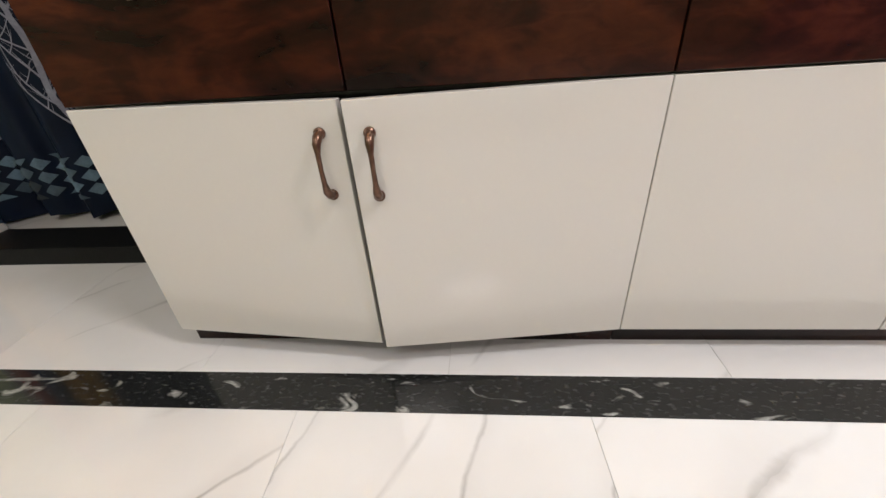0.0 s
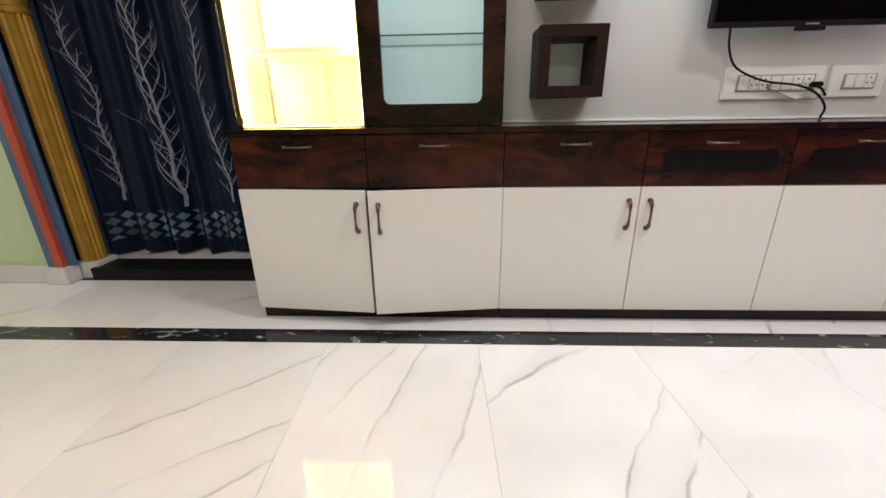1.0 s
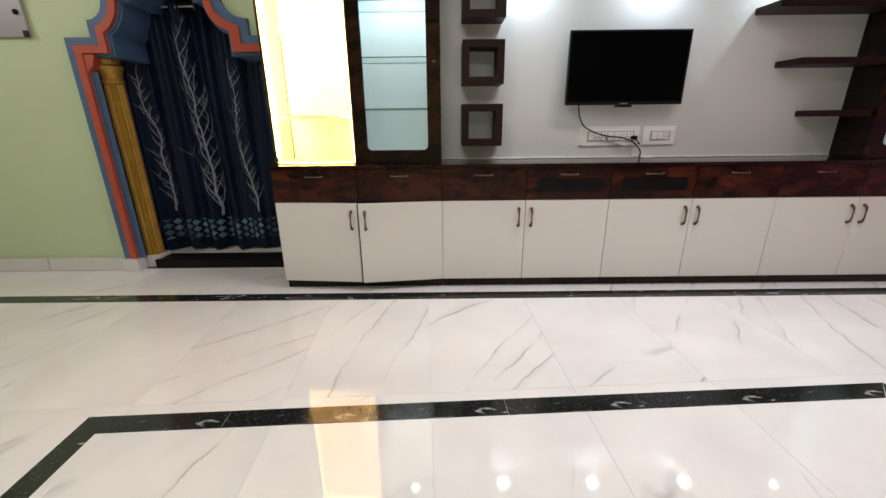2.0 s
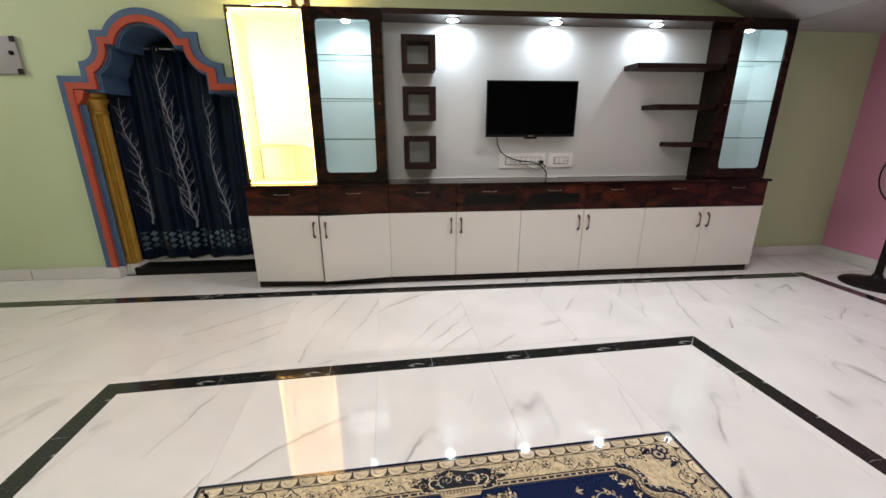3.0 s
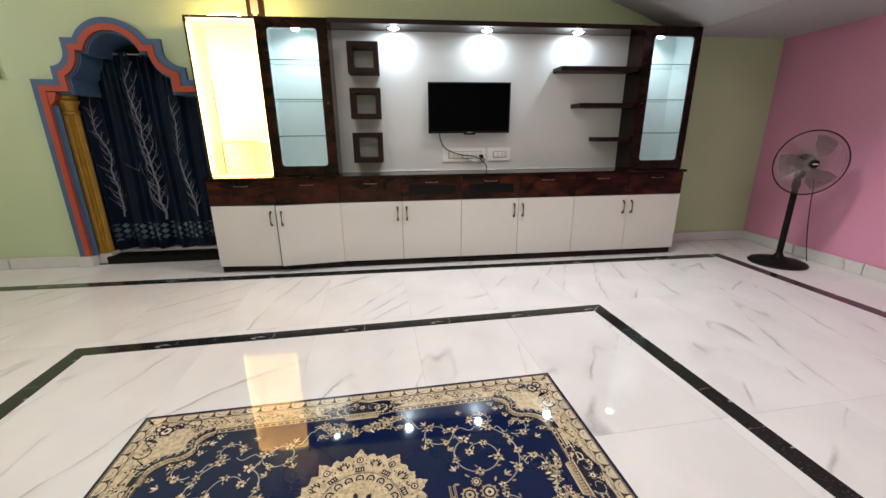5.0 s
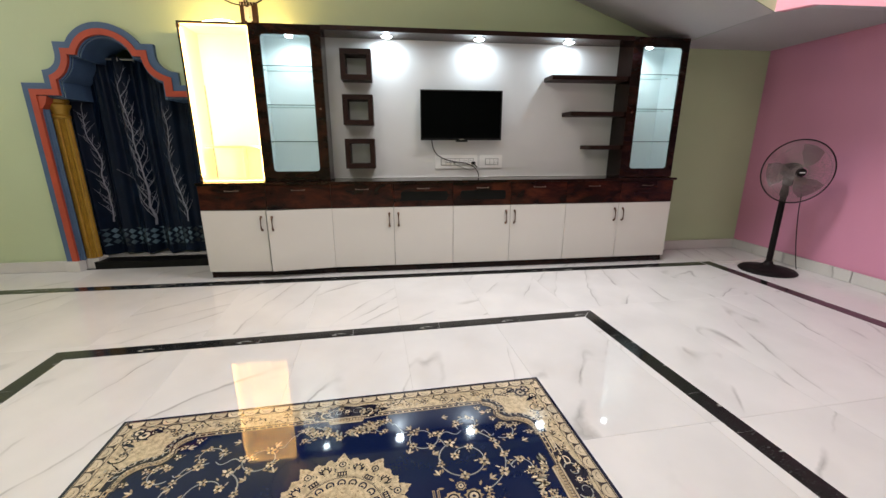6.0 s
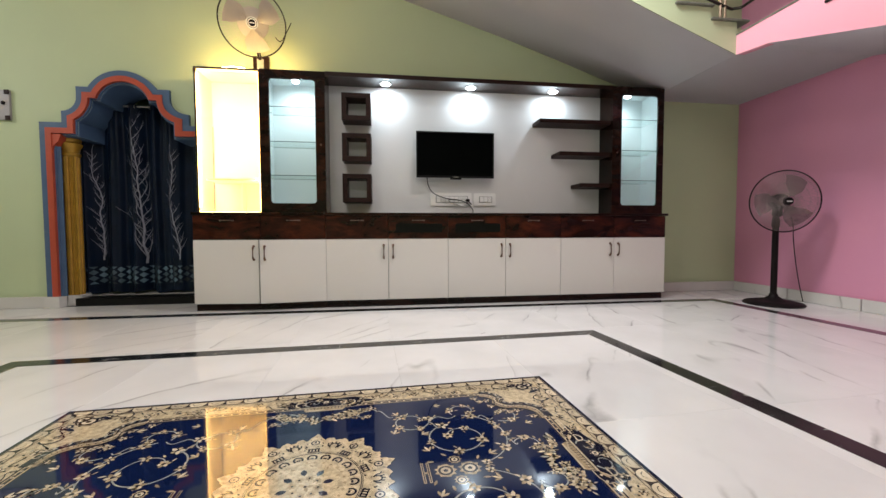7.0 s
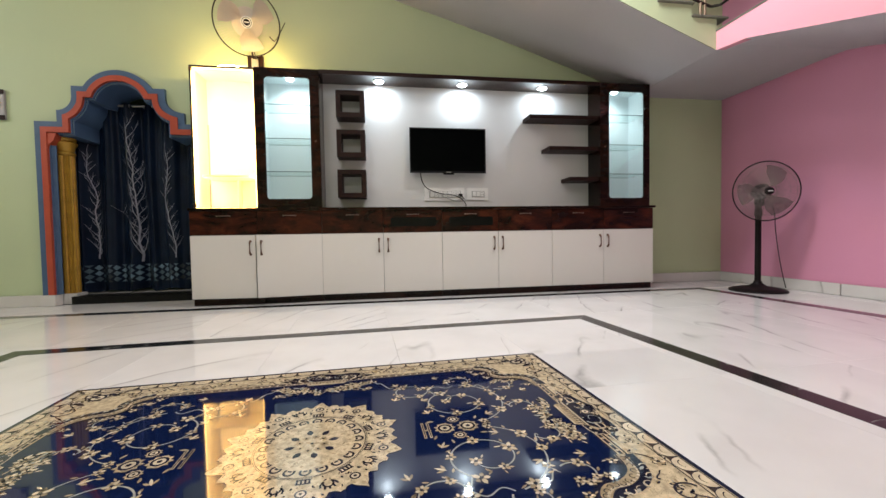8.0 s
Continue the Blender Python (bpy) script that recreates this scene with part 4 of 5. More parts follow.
# ---- fans ----
def fan_head(owner, centre, axis, radius, blade_mat, guard_mat, hub_mat, ring_mat, spin, wires_n=64, wide=1.0, pale=False):
    """Motor, blades, hub and wire guard about an axis that points forward."""
    axis = Vector(axis).normalized()
    m = Matrix.Translation(centre) @ axis.to_track_quat("Z", "Y").to_matrix().to_4x4()
    part("motor", moved(lathe([(0.03, -0.15), (0.06, -0.14), (0.068, -0.10), (0.068, -0.055), (0.05, -0.045), (0.02, -0.04)], 28), m), hub_mat, owner, "rounded motor housing")
    for k in range(3):
        bm = bmesh.new()
        a0 = spin + k * 2 * math.pi / 3
        rows = []
        for i, r in enumerate(np.linspace(0.035, radius * 0.86, 9)):
            f = i / 8
            half = 0.16 + 0.48 * math.sin(min(1, f * 1.15) * 2.2) * (1 - 0.25 * f)
            row = []
            for j in range(7):
                g = j / 6 - 0.5
                a = a0 + g * 2 * half * 0.72 * wide + 0.25 * f
                row.append(bm.verts.new((r * math.cos(a), r * math.sin(a), 0.004 + 0.05 * g * (1 - 0.3 * f))))
            rows.append(row)
        for p, q in zip(rows, rows[1:]):
            for j in range(6):
                bm.faces.new((p[j], p[j + 1], q[j + 1], q[j]))
        bmesh.ops.solidify(bm, geom=bm.faces[:], thickness=0.003)
        part("blade", moved(bm, m), blade_mat, owner)
    part("hub", moved(lathe([(0.04, -0.015), (0.042, 0.012), (0.034, 0.026), (0.012, 0.03)], 28), m), blade_mat, owner, "blade hub")
    n = wires_n
    wires = bmesh.new()
    for k in range(n):
        a = 2 * math.pi * k / n
        for sgn, dep in ((1, 0.062), (-1, 0.075)):
            pts = [(r * math.cos(a + 0.10 * sgn * (1 - r / radius)), r * math.sin(a + 0.10 * sgn * (1 - r / radius)), sgn * dep * math.sqrt(max(0.0, 1 - (r / radius) ** 2.6)))
                   for r in (0.045, radius * 0.4, radius * 0.65, radius * 0.85, radius * 0.95, radius)]
            wires = join(wires, tube(pts, 0.0010 if pale else 0.0012, 3))
    part("wire_guard", moved(wires, m), guard_mat, owner, "thin wire guard")
    ring = [(radius * math.cos(a), radius * math.sin(a), 0) for a in np.linspace(0, 2 * math.pi, 65)[:-1]]
    part("guard_ring", moved(tube(ring, 0.0055, 8, True), m), ring_mat, owner, "outer guard ring")
    for rr, zz in ((0.6, 0.052), (0.82, 0.040)):
        small = [(rr * radius * math.cos(a), rr * radius * math.sin(a), zz) for a in np.linspace(0, 2 * math.pi, 49)[:-1]]
        part("guard_hoop", moved(tube(small, 0.0012, 4, True), m), guard_mat, owner)
    br = 0.046 if pale else 0.033
    badge = part("badge", moved(lathe([(br, 0.058), (br, 0.064), (0.8 * br, 0.068), (0.010, 0.069)], 32), m), M_FAN, owner, "round dark centre badge")
    if pale:
        part("rear_plate", moved(lathe([(0.02, -0.058), (0.125, -0.054), (0.128, -0.048), (0.118, -0.044), (0.02, -0.042)], 48), m), blade_mat, owner, "pale round plate behind the blades")
        for rr in (0.044, 0.031):
            hoop = [(rr * math.cos(a), rr * math.sin(a), 0.069) for a in np.linspace(0, 2 * math.pi, 33)[:-1]]
            part("badge_ring", moved(tube(hoop, 0.0045, 6, True), m), M_PLATE, badge, "pale ring of the badge")
    part("badge_bar", moved(box(-0.02, 0.02, -0.004, 0.004, 0.0692, 0.0705), m), M_PLATE, badge, "pale bar on the badge", smooth=False)


wall_fan = thing("wall_fan", (0.475, 0.40, 2.12), "grey three-blade wall fan mounted above the lit showcase", "fan")
part("mount_board", box(0.385, 0.525, 0.395, 0.4195, 2.075, 2.30, 0.003), M_WOODM, wall_fan, "dark wooden mounting board")
part("wall_bracket", join(box(0.425, 0.485, 0.365, 0.394, 2.14, 2.28, 0.014), moved(lathe([(0.016, 0), (0.016, 0.02)], 18), pose(0.455, 0.366, 2.175, 90))), M_SWITCH, wall_fan, "grey metal wall bracket")
part("arm", tube(smooth_path([(0.455, 0.37, 2.26), (0.455, 0.33, 2.31), (0.452, 0.32, 2.42), (0.452, 0.30, 2.50)]), 0.016, 12), M_FAN, wall_fan, "curved dark arm")
fan_head(wall_fan, (0.462, 0.165, 2.482), (0.25, -1.0, -0.45), 0.268, M_BLADE, M_BLADE, M_BLADE, M_FAN, -1.62, 72, 1.35, True)
part("pull_cord", tube(smooth_path([(0.62, 0.27, 2.42), (0.66, 0.30, 2.40), (0.70, 0.36, 2.52), (0.73, 0.40, 2.62)]), 0.004, 6), M_FAN, wall_fan, "thin dark cord")
# The return run is out of sight, added to light the wall and fan.
strip_wire = part("rope_light", tube(smooth_path([(0.02, 0.13, 2.072), (0.15, 0.14, 2.073), (0.28, 0.13, 2.086), (0.37, 0.13, 2.085), (0.44, 0.15, 2.070), (0.56, 0.15, 2.070), (0.66, 0.18, 2.070), (0.70, 0.22, 2.070), (0.62, 0.20, 2.070), (0.40, 0.18, 2.070), (0.20, 0.20, 2.070), (0.06, 0.20, 2.070)]), 0.0024, 8), M_ROPE, at=(0.25, 0.22, 2.07))
tagged(strip_wire, "glowing warm rope light lying across the showcase top, with an added hidden run", "light")

FAN = Vector((5.07, -0.415, 0))
ped_fan = thing("pedestal_fan", FAN, "tall black pedestal fan with a round base and wire guard", "fan")
part("base", moved(lathe([(0.222, 0), (0.226, 0.008), (0.215, 0.02), (0.15, 0.035), (0.07, 0.05), (0.036, 0.075), (0.03, 0.095)], 48), Matrix.Translation(FAN)), M_FAN, ped_fan, "round domed black base")
part("pole", moved(lathe([(0.025, 0.096), (0.0245, 0.43), (0.024, 0.70)], 24), Matrix.Translation(FAN)), M_FAN, ped_fan, "black tubular pole")
part("collar", moved(lathe([(0.03, 0.70), (0.032, 0.715), (0.028, 0.76), (0.02, 0.80)], 20), Matrix.Translation(FAN)), M_FAN, ped_fan, "height collar")
part("neck", join(box(FAN.x - 0.022, FAN.x + 0.022, FAN.y - 0.05, FAN.y + 0.03, 0.79, 0.90, 0.01)), M_FAN, ped_fan)
fan_head(ped_fan, FAN + Vector((-0.035, -0.105, 0.920)), (-0.37, -0.93, -0.05), 0.266, M_DARKBLADE, M_GUARD, M_FAN, M_FAN, 0.95, 110, 1.35)
part("power_cord", tube(smooth_path([FAN + Vector((0.07, -0.02, 0.90)), FAN + Vector((0.090, -0.07, 0.74)), FAN + Vector((0.095, -0.08, 0.58)), FAN + Vector((0.115, -0.09, 0.38)), FAN + Vector((0.16, -0.09, 0.18)), FAN + Vector((0.215, -0.08, 0.03))]), 0.004, 6), M_FAN, ped_fan, "thin black power cord")

# ---- board beside the arch ----
board = thing("wall_board", (-1.83, 0.41, 1.64), "pale grey wall board with dark metal corners", "board")
part("sheet", box(-2.08, -1.618, 0.398, 0.4195, 1.645, 1.902, 0.004), material("pale_grey_board", (0.33, 0.315, 0.32), 0.35, vary=0.06, scale=4), board)
for cx, cz in ((-2.062, 1.663), (-1.636, 1.663), (-2.062, 1.884), (-1.636, 1.884)):
    part("corner_cap", box(cx - 0.02, cx + 0.02, 0.391, 0.3975, cz - 0.02, cz + 0.02, 0.003), M_WOODM, board, "dark corner cap")
part("latch", moved(lathe([(0.016, 0), (0.016, 0.008), (0.01, 0.012)], 18), pose(-1.665, 0.3975, 1.79, 90)), M_FAN, board, "small dark round latch")

# ---- staircase over the corner ----
SX, SY = 4.37, -0.672
M_TREAD = material("grey_stone_tread", (0.20, 0.21, 0.17), 0.3, vary=0.2, scale=15)
stairs = thing("staircase", (SX, SY, 2.06), "corner staircase with green and pink sides, white soffit and grey stone treads", "staircase", kind="structure")
front_edge = [(4.372, 2.066), (3.9, 2.247), (3.4, 2.445), (2.9, 2.64), (2.3, 2.875), (1.7, 3.10), (1.0, 3.36)]
wall_edge = [(4.372, 2.066), (3.9, 2.243), (3.4, 2.415), (2.9, 2.582), (2.3, 2.764), (1.7, 2.94), (1.0, 3.14)]
bm = bmesh.new()
rows = []
for (xa, za), (xb, zb) in zip(front_edge, wall_edge):
    rows.append([bm.verts.new((xa + (xb - xa) * t, SY + 0.004 + (WALL_Y - 0.003 - SY) * t, za + (zb - za) * t)) for t in np.linspace(0, 1, 7)])
for p, q in zip(rows, rows[1:]):
    for j in range(6):
        bm.faces.new((p[j], p[j + 1], q[j + 1], q[j]))
bmesh.ops.solidify(bm, geom=bm.faces[:], thickness=-0.05)
part("upper_soffit", bm, M_WHITE, stairs, "white plastered sloping soffit")


def line_at(line, s):
    """The height of a falling or rising polyline at s."""
    pts = sorted(line)
    for (a, za), (b, zb) in zip(pts, pts[1:]):
        if a <= s <= b:
            return za + (zb - za) * (s - a) / (b - a)
    return pts[0][1] if s < pts[0][0] else pts[-1][1]


def stepped(line, spans, axis, a, b):
    """A stair side: one upright slice for each step, from the soffit line up to the step's top."""
    return join(*[prism([(s0, line_at(line, s0)), (s1, line_at(line, s1)), (s1, z), (s0, z)], axis, a, b) for s0, s1, z in spans])


upper_spans = [(4.45 - 0.31 * (k + 1), min(4.45 - 0.31 * k, 4.372), 2.318 + 0.1 * k) for k in range(9)]
part("upper_stringer", stepped([(x, z + 0.003) for x, z in front_edge], upper_spans, "y", SY, SY + 0.06), M_GREEN, stairs, "light green stair side", smooth=False)
for k in range(9):
    xn = 4.47 - 0.31 * k
    part("tread", box(xn - 0.33, xn, SY - 0.02, WALL_Y - 0.002, 2.320 + 0.1 * k, 2.337 + 0.1 * k, 0.004), M_TREAD, stairs, "grey stone tread")
for k in range(8):
    xn = 4.47 - 0.31 * k
    part("riser", box(xn - 0.345, xn - 0.325, SY + 0.061, WALL_Y - 0.003, 2.338 + 0.1 * k, 2.4195 + 0.1 * k), M_GREEN, stairs, "pale green riser", smooth=False)
slab = [(0.418, 2.062), (-0.80, 2.066), (-0.95, 2.030), (-1.837, 1.742), (-4.6, 0.845)]
lower_spans = [(-0.95, -0.672, 2.216), (-1.32, -0.95, 2.214)] + [(-1.32 - 0.35 * (k + 1), -1.32 - 0.35 * k, 2.212 - 0.112 * (k + 1)) for k in range(8)]
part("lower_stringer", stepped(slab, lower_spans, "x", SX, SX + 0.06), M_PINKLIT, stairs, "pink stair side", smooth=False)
bm = bmesh.new()
a = [bm.verts.new((SX - 0.002, y, z - 0.0015)) for y, z in slab]
b = [bm.verts.new((WALL_X - 0.002, y, z - 0.0015)) for y, z in slab]
for k in range(len(slab) - 1):
    bm.faces.new((a[k], a[k + 1], b[k + 1], b[k]))
bmesh.ops.solidify(bm, geom=bm.faces[:], thickness=-0.06)
part("landing_soffit", bm, M_WHITE, stairs, "white plastered landing soffit", smooth=False)
part("landing_edge", box(SX - 0.006, WALL_X - 0.002, -1.325, WALL_Y - 0.002, 2.217, 2.2285, 0.002), M_TREAD, stairs, "dark stone landing edge")
y, z = -1.32, 2.212
for k in range(8):
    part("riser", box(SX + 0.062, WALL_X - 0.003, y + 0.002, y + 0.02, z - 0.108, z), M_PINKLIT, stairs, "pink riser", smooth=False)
    y, z = y - 0.35, z - 0.112
    part("tread", box(SX - 0.012, WALL_X - 0.003, y, y + 0.35, z + 0.001, z + 0.018, 0.003), M_GRANITE, stairs, "dark stone tread")

rail = thing("stair_railing", (SX, SY, 2.34), "brownish posts and dark pipe stair railing", "railing")
M_POST = material("brown_metal_post", (0.30, 0.22, 0.15), 0.45, metal=0.4, vary=0.15, scale=30)
M_RAIL = material("dark_rail_metal", (0.05, 0.045, 0.04), 0.25, metal=0.8, vary=0.15, scale=30)
for px, py in ((4.245, -0.645), (4.285, -0.645), (4.395, -1.23), (4.395, -1.28), (3.60, -0.645), (3.64, -0.645)):
    zf = 2.345 if px > 4.2 and py > -0.7 else (2.236 if py < -1 else 2.545)
    part("post", tube([(px, py, zf), (px, py, zf + 0.9)], 0.011, 12), M_POST, rail, "brownish metal post")
for dz in (0.0, 0.16):
    part("rail_pipe", tube(smooth_path([(2.3, -0.645, 3.10 + dz), (3.3, -0.645, 2.78 + dz), (4.20, -0.645, 2.475 + dz), (4.37, -0.665, 2.43 + dz), (4.395, -0.80, 2.432 + dz), (4.395, -1.28, 2.45 + dz), (4.395, -1.9, 2.20 + dz)], 8), 0.011, 10), M_RAIL, rail, "dark metal rail pipe")

# ---- assumed lamps of the hall, all out of view ----
for px, py in PANELS:
    cl = thing("assumed_ceiling_panel", (px, py, TOP_Z), "flat white ceiling panel light, assumed out of view", "light", "ceiling panel lights")
    part("housing", box(px - 0.57, px + 0.57, py - 0.27, py + 0.27, 3.555, TOP_Z, 0.004), M_PLATE, cl)
    part("diffuser", box(px - 0.55, px + 0.55, py - 0.25, py + 0.25, 3.549, 3.5545), M_PANELGLOW, cl, "glowing diffuser", smooth=False)

tube_lamp = thing("assumed_wall_tube", TUBE, "slim white wall-mounted tube light assumed on the green side wall", "light")
part("housing", box(LEFT_X + 0.001, TUBE.x, TUBE.y - 0.61, TUBE.y + 0.61, TUBE.z - 0.035, TUBE.z + 0.035, 0.006), M_PLATE, tube_lamp)
part("diffuser", box(TUBE.x + 0.001, TUBE.x + 0.028, TUBE.y - 0.59, TUBE.y + 0.59, TUBE.z - 0.022, TUBE.z + 0.022, 0.008), M_PANELGLOW, tube_lamp, "glowing white tube")

# ---- floor ----
TURNED = 2.85
floor = part("floor", box(LEFT_X - 0.2, WALL_X + 0.2, FRONT_Y - 0.2, 0.43, -0.12, -0.003), M_GROUT, smooth=False)
tagged(floor, "polished white marble-look floor tiles with grey veins", "floor", kind="structure")


def clip(poly, n, d):
    """The part of a polygon where n . p < d."""
    out = []
    for k, p in enumerate(poly):
        q = poly[(k + 1) % len(poly)]
        a, b = n[0] * p[0] + n[1] * p[1] - d, n[0] * q[0] + n[1] * q[1] - d
        if a <= 0:
            out.append(p)
        if a * b < 0:
            t = a / (a - b)
            out.append((p[0] + t * (q[0] - p[0]), p[1] + t * (q[1] - p[1])))
    return out


def tile_mesh(poly, top, mat, drop=0.006, lip=0.0005):
    cx, cy = sum(p[0] for p in poly) / len(poly), sum(p[1] for p in poly) / len(poly)
    bm = bmesh.new()
    levels = []
    for z, s in ((top - drop, 0.0), (top - lip, 0.0), (top, lip)):
        levels.append([bm.verts.new((x - cx - s * (1 if x > cx else -1), y - cy - s * (1 if y > cy else -1), z)) for x, y in poly])
    n = len(poly)
    for a, b in zip(levels, levels[1:]):
        for k in range(n):
            bm.faces.new((a[k], a[(k + 1) % n], b[(k + 1) % n], b[k]))
    bm.faces.new(levels[-1])
    me = finish(bm, False)
    me.materials.append(mat)
    return me, cx, cy


TW, TL, GAP = 0.612, 1.222, 0.0008
ca, sa = math.cos(radians(TURNED)), math.sin(radians(TURNED))


def to_world(u, v):
    return (0.976 + u * ca - v * sa, -0.18 + u * sa + v * ca)


whole_tile = None
for i in range(-9, 10):
    for j in range(-1, 7):
        u0, u1 = i * TW + GAP / 2, (i + 1) * TW - GAP / 2
        v1, v0 = 0.30 - j * TL - GAP / 2, 0.30 - (j + 1) * TL + GAP / 2
        quad = [to_world(*p) for p in ((u0, v0), (u1, v0), (u1, v1), (u0, v1))]
        cut = quad
        for n, d in (((0, 1), -0.1812), ((1, 0), WALL_X - 0.001), ((-1, 0), -LEFT_X), ((0, -1), -FRONT_Y)):
            cut = clip(cut, n, d) if cut else cut
        if len(cut) < 3 or max(p[1] for p in cut) - min(p[1] for p in cut) < 0.01:
            continue
        if cut == quad:
            if whole_tile is None:
                whole_tile = tile_mesh([(-TW / 2 + GAP / 2, -TL / 2 + GAP / 2), (TW / 2 - GAP / 2, -TL / 2 + GAP / 2), (TW / 2 - GAP / 2, TL / 2 - GAP / 2), (-TW / 2 + GAP / 2, TL / 2 - GAP / 2)], 0.0, M_TILE)[0]
            ob = new("tile", whole_tile)
            ob.matrix_local = pose(*to_world((u0 + u1) / 2, (v0 + v1) / 2), 0, 0, 0, TURNED)
        else:
            me, cx, cy = tile_mesh(cut, 0.0, M_TILE)
            ob = new("tile", me)
            ob.location = (cx, cy, 0)
        ob.parent = floor
for k in range(15):
    xa, xb = LEFT_X + k * TW, min(LEFT_X + (k + 1) * TW - GAP, WALL_X - 0.001)
    if xb - xa > 0.03:
        me, cx, cy = tile_mesh([(xa, -0.0788), (xb, -0.0788), (xb, 0.429), (xa, 0.429)], 0.0, M_TILE)
        ob = new("tile", me)
        ob.location = (cx, cy, 0)
        ob.parent = floor

# black granite strips
strips = tagged(part("granite_border", box(LEFT_X, 4.65, -0.181, -0.079, -0.0028, 0.0006), M_GRANITE, smooth=False), "black granite inlay strips with white flecks", "floor border", kind="structure")


def strip(p, q, w, z=0.0016, mitre=(0, 0)):
    """A flat stone strip from p to q; w is its width to the right of the way."""
    p, q = Vector(p), Vector(q)
    t = (q - p).normalized()
    n = Vector((t.y, -t.x)) * w
    poly = [p, q, q + n + t * mitre[1], p + n + t * mitre[0]]
    me, cx, cy = tile_mesh([(v.x, v.y) for v in poly], z, M_GRANITE, drop=0.0015, lip=0.0004)
    ob = new("strip", me)
    ob.location = (cx, cy, 0)
    ob.parent = strips


BW = 0.092
IC = Vector((2.979, -1.062))
IL = Vector((-0.325, -1.2265))
along = (IC - IL).normalized()
down = Vector((along.y, -along.x))
lean = Vector((math.sin(radians(TURNED + 1.3)), -math.cos(radians(TURNED + 1.3))))
n_run = 6
for k in range(n_run):
    a, b = IL + (IC - IL) * (k / n_run), IL + (IC - IL) * ((k + 1) / n_run - 0.0004)
    strip(a, b, BW, mitre=(BW if k == 0 else 0, -BW if k == n_run - 1 else 0))
for k in range(5):
    s, e = IC + lean * (0.62 * k), IC + lean * (0.62 * (k + 1) - 0.0015)
    strip(s, e, BW, mitre=(BW if k == 0 else 0, 0))
    s2, e2 = IL + down * (0.62 * k), IL + down * (0.62 * (k + 1) - 0.0015)
    strip(e2, s2, BW, mitre=(0, -BW if k == 0 else 0))
OC = Vector((4.765, -0.079))
for k in range(8):
    strip(OC + down * (0.62 * k), OC + down * (0.62 * (k + 1) - 0.0015), 0.102, z=0.0014)

# ---- carpet-pattern tile inlay ----
RUG = pose(1.3675, -1.8585, 0, 0, 0, TURNED)
RW, RL = 0.9375, 1.25
RC = -RL / 2
rug = thing("carpet_inlay", RUG.translation, "glossy navy and gold carpet-pattern tile inlay in the floor", "rug")


class Print:
    """Flat printed shapes in the inlay's own (u, v), laid at one height."""

    def __init__(self, z):
        self.bm, self.z = bmesh.new(), z

    def poly(self, pts):
        self.bm.faces.new([self.bm.verts.new((u, v, self.z)) for u, v in pts])

    def blob(self, u, v, r, n=5, wave=0.28, turn=0.0, squash=1.0, seg=20):
        pts = []
        for k in range(seg):
            a = 2 * math.pi * k / seg
            rr = r * (1 - wave / 2 + wave / 2 * math.cos(n * a))
            x, y = rr * math.cos(a), rr * math.sin(a) * squash
            pts.append((u + x * math.cos(turn) - y * math.sin(turn), v + x * math.sin(turn) + y * math.cos(turn)))
        self.poly(pts)

    def leaf(self, u, v, length, width, turn):
        pts = [(-0.5, 0), (-0.2, 0.45), (0.15, 0.5), (0.5, 0), (0.15, -0.42), (-0.2, -0.38)]
        self.poly([(u + x * length * math.cos(turn) - y * width * math.sin(turn), v + x * length * math.sin(turn) + y * width * math.cos(turn)) for x, y in pts])

    def stroke(self, pts, w0, w1=None):
        w1 = w0 if w1 is None else w1
        prev = None
        for k, p in enumerate(pts):
            a, b = Vector(pts[max(k - 1, 0)]), Vector(pts[min(k + 1, len(pts) - 1)])
            t = (b - a).normalized() if (b - a).length > 1e-7 else Vector((1, 0))
            n = Vector((t.y, -t.x)) * (w0 + (w1 - w0) * k / (len(pts) - 1)) / 2
            pair = [self.bm.verts.new((p[0] + n.x, p[1] + n.y, self.z)), self.bm.verts.new((p[0] - n.x, p[1] - n.y, self.z))]
            if prev:
                self.bm.faces.new((prev[0], pair[0], pair[1], prev[1]))
            prev = pair

    def done(self, name, mat, label="", many=False):
        for f in self.bm.faces:
            f.normal_update()
            if f.normal.z < 0:
                f.normal_flip()
        moved(self.bm, RUG)
        bmesh.ops.translate(self.bm, verts=self.bm.verts, vec=-ORIG[rug])
        me = bpy.data.meshes.new(name)
        self.bm.to_mesh(me)
        self.bm.free()
        me.materials.append(mat)
        ob = new(name, me)
        ob.parent = rug
        if label:
            ob["label"] = label
        if many:
            ob["kind"] = "stuff"


base = box(-RW, RW, -RL, 0, -0.001, 0.0018, 0.0006, 1)
part("edge_tile", moved(base, RUG), M_NAVYEDGE, rug, "dark navy edge band", smooth=False)
Z = 0.0022
ground = Print(Z)
ground.poly([(-RW + 0.014, -0.014), (RW - 0.014, -0.014), (RW - 0.014, -RL + 0.014), (-RW + 0.014, -RL + 0.014)])
ground.done("border_ground", M_BEIGE, "cream floral border")

# field: a rectangle whose corners are cut by scrolls and whose sides are pushed in by vases
FU, FV = 0.775, 0.462


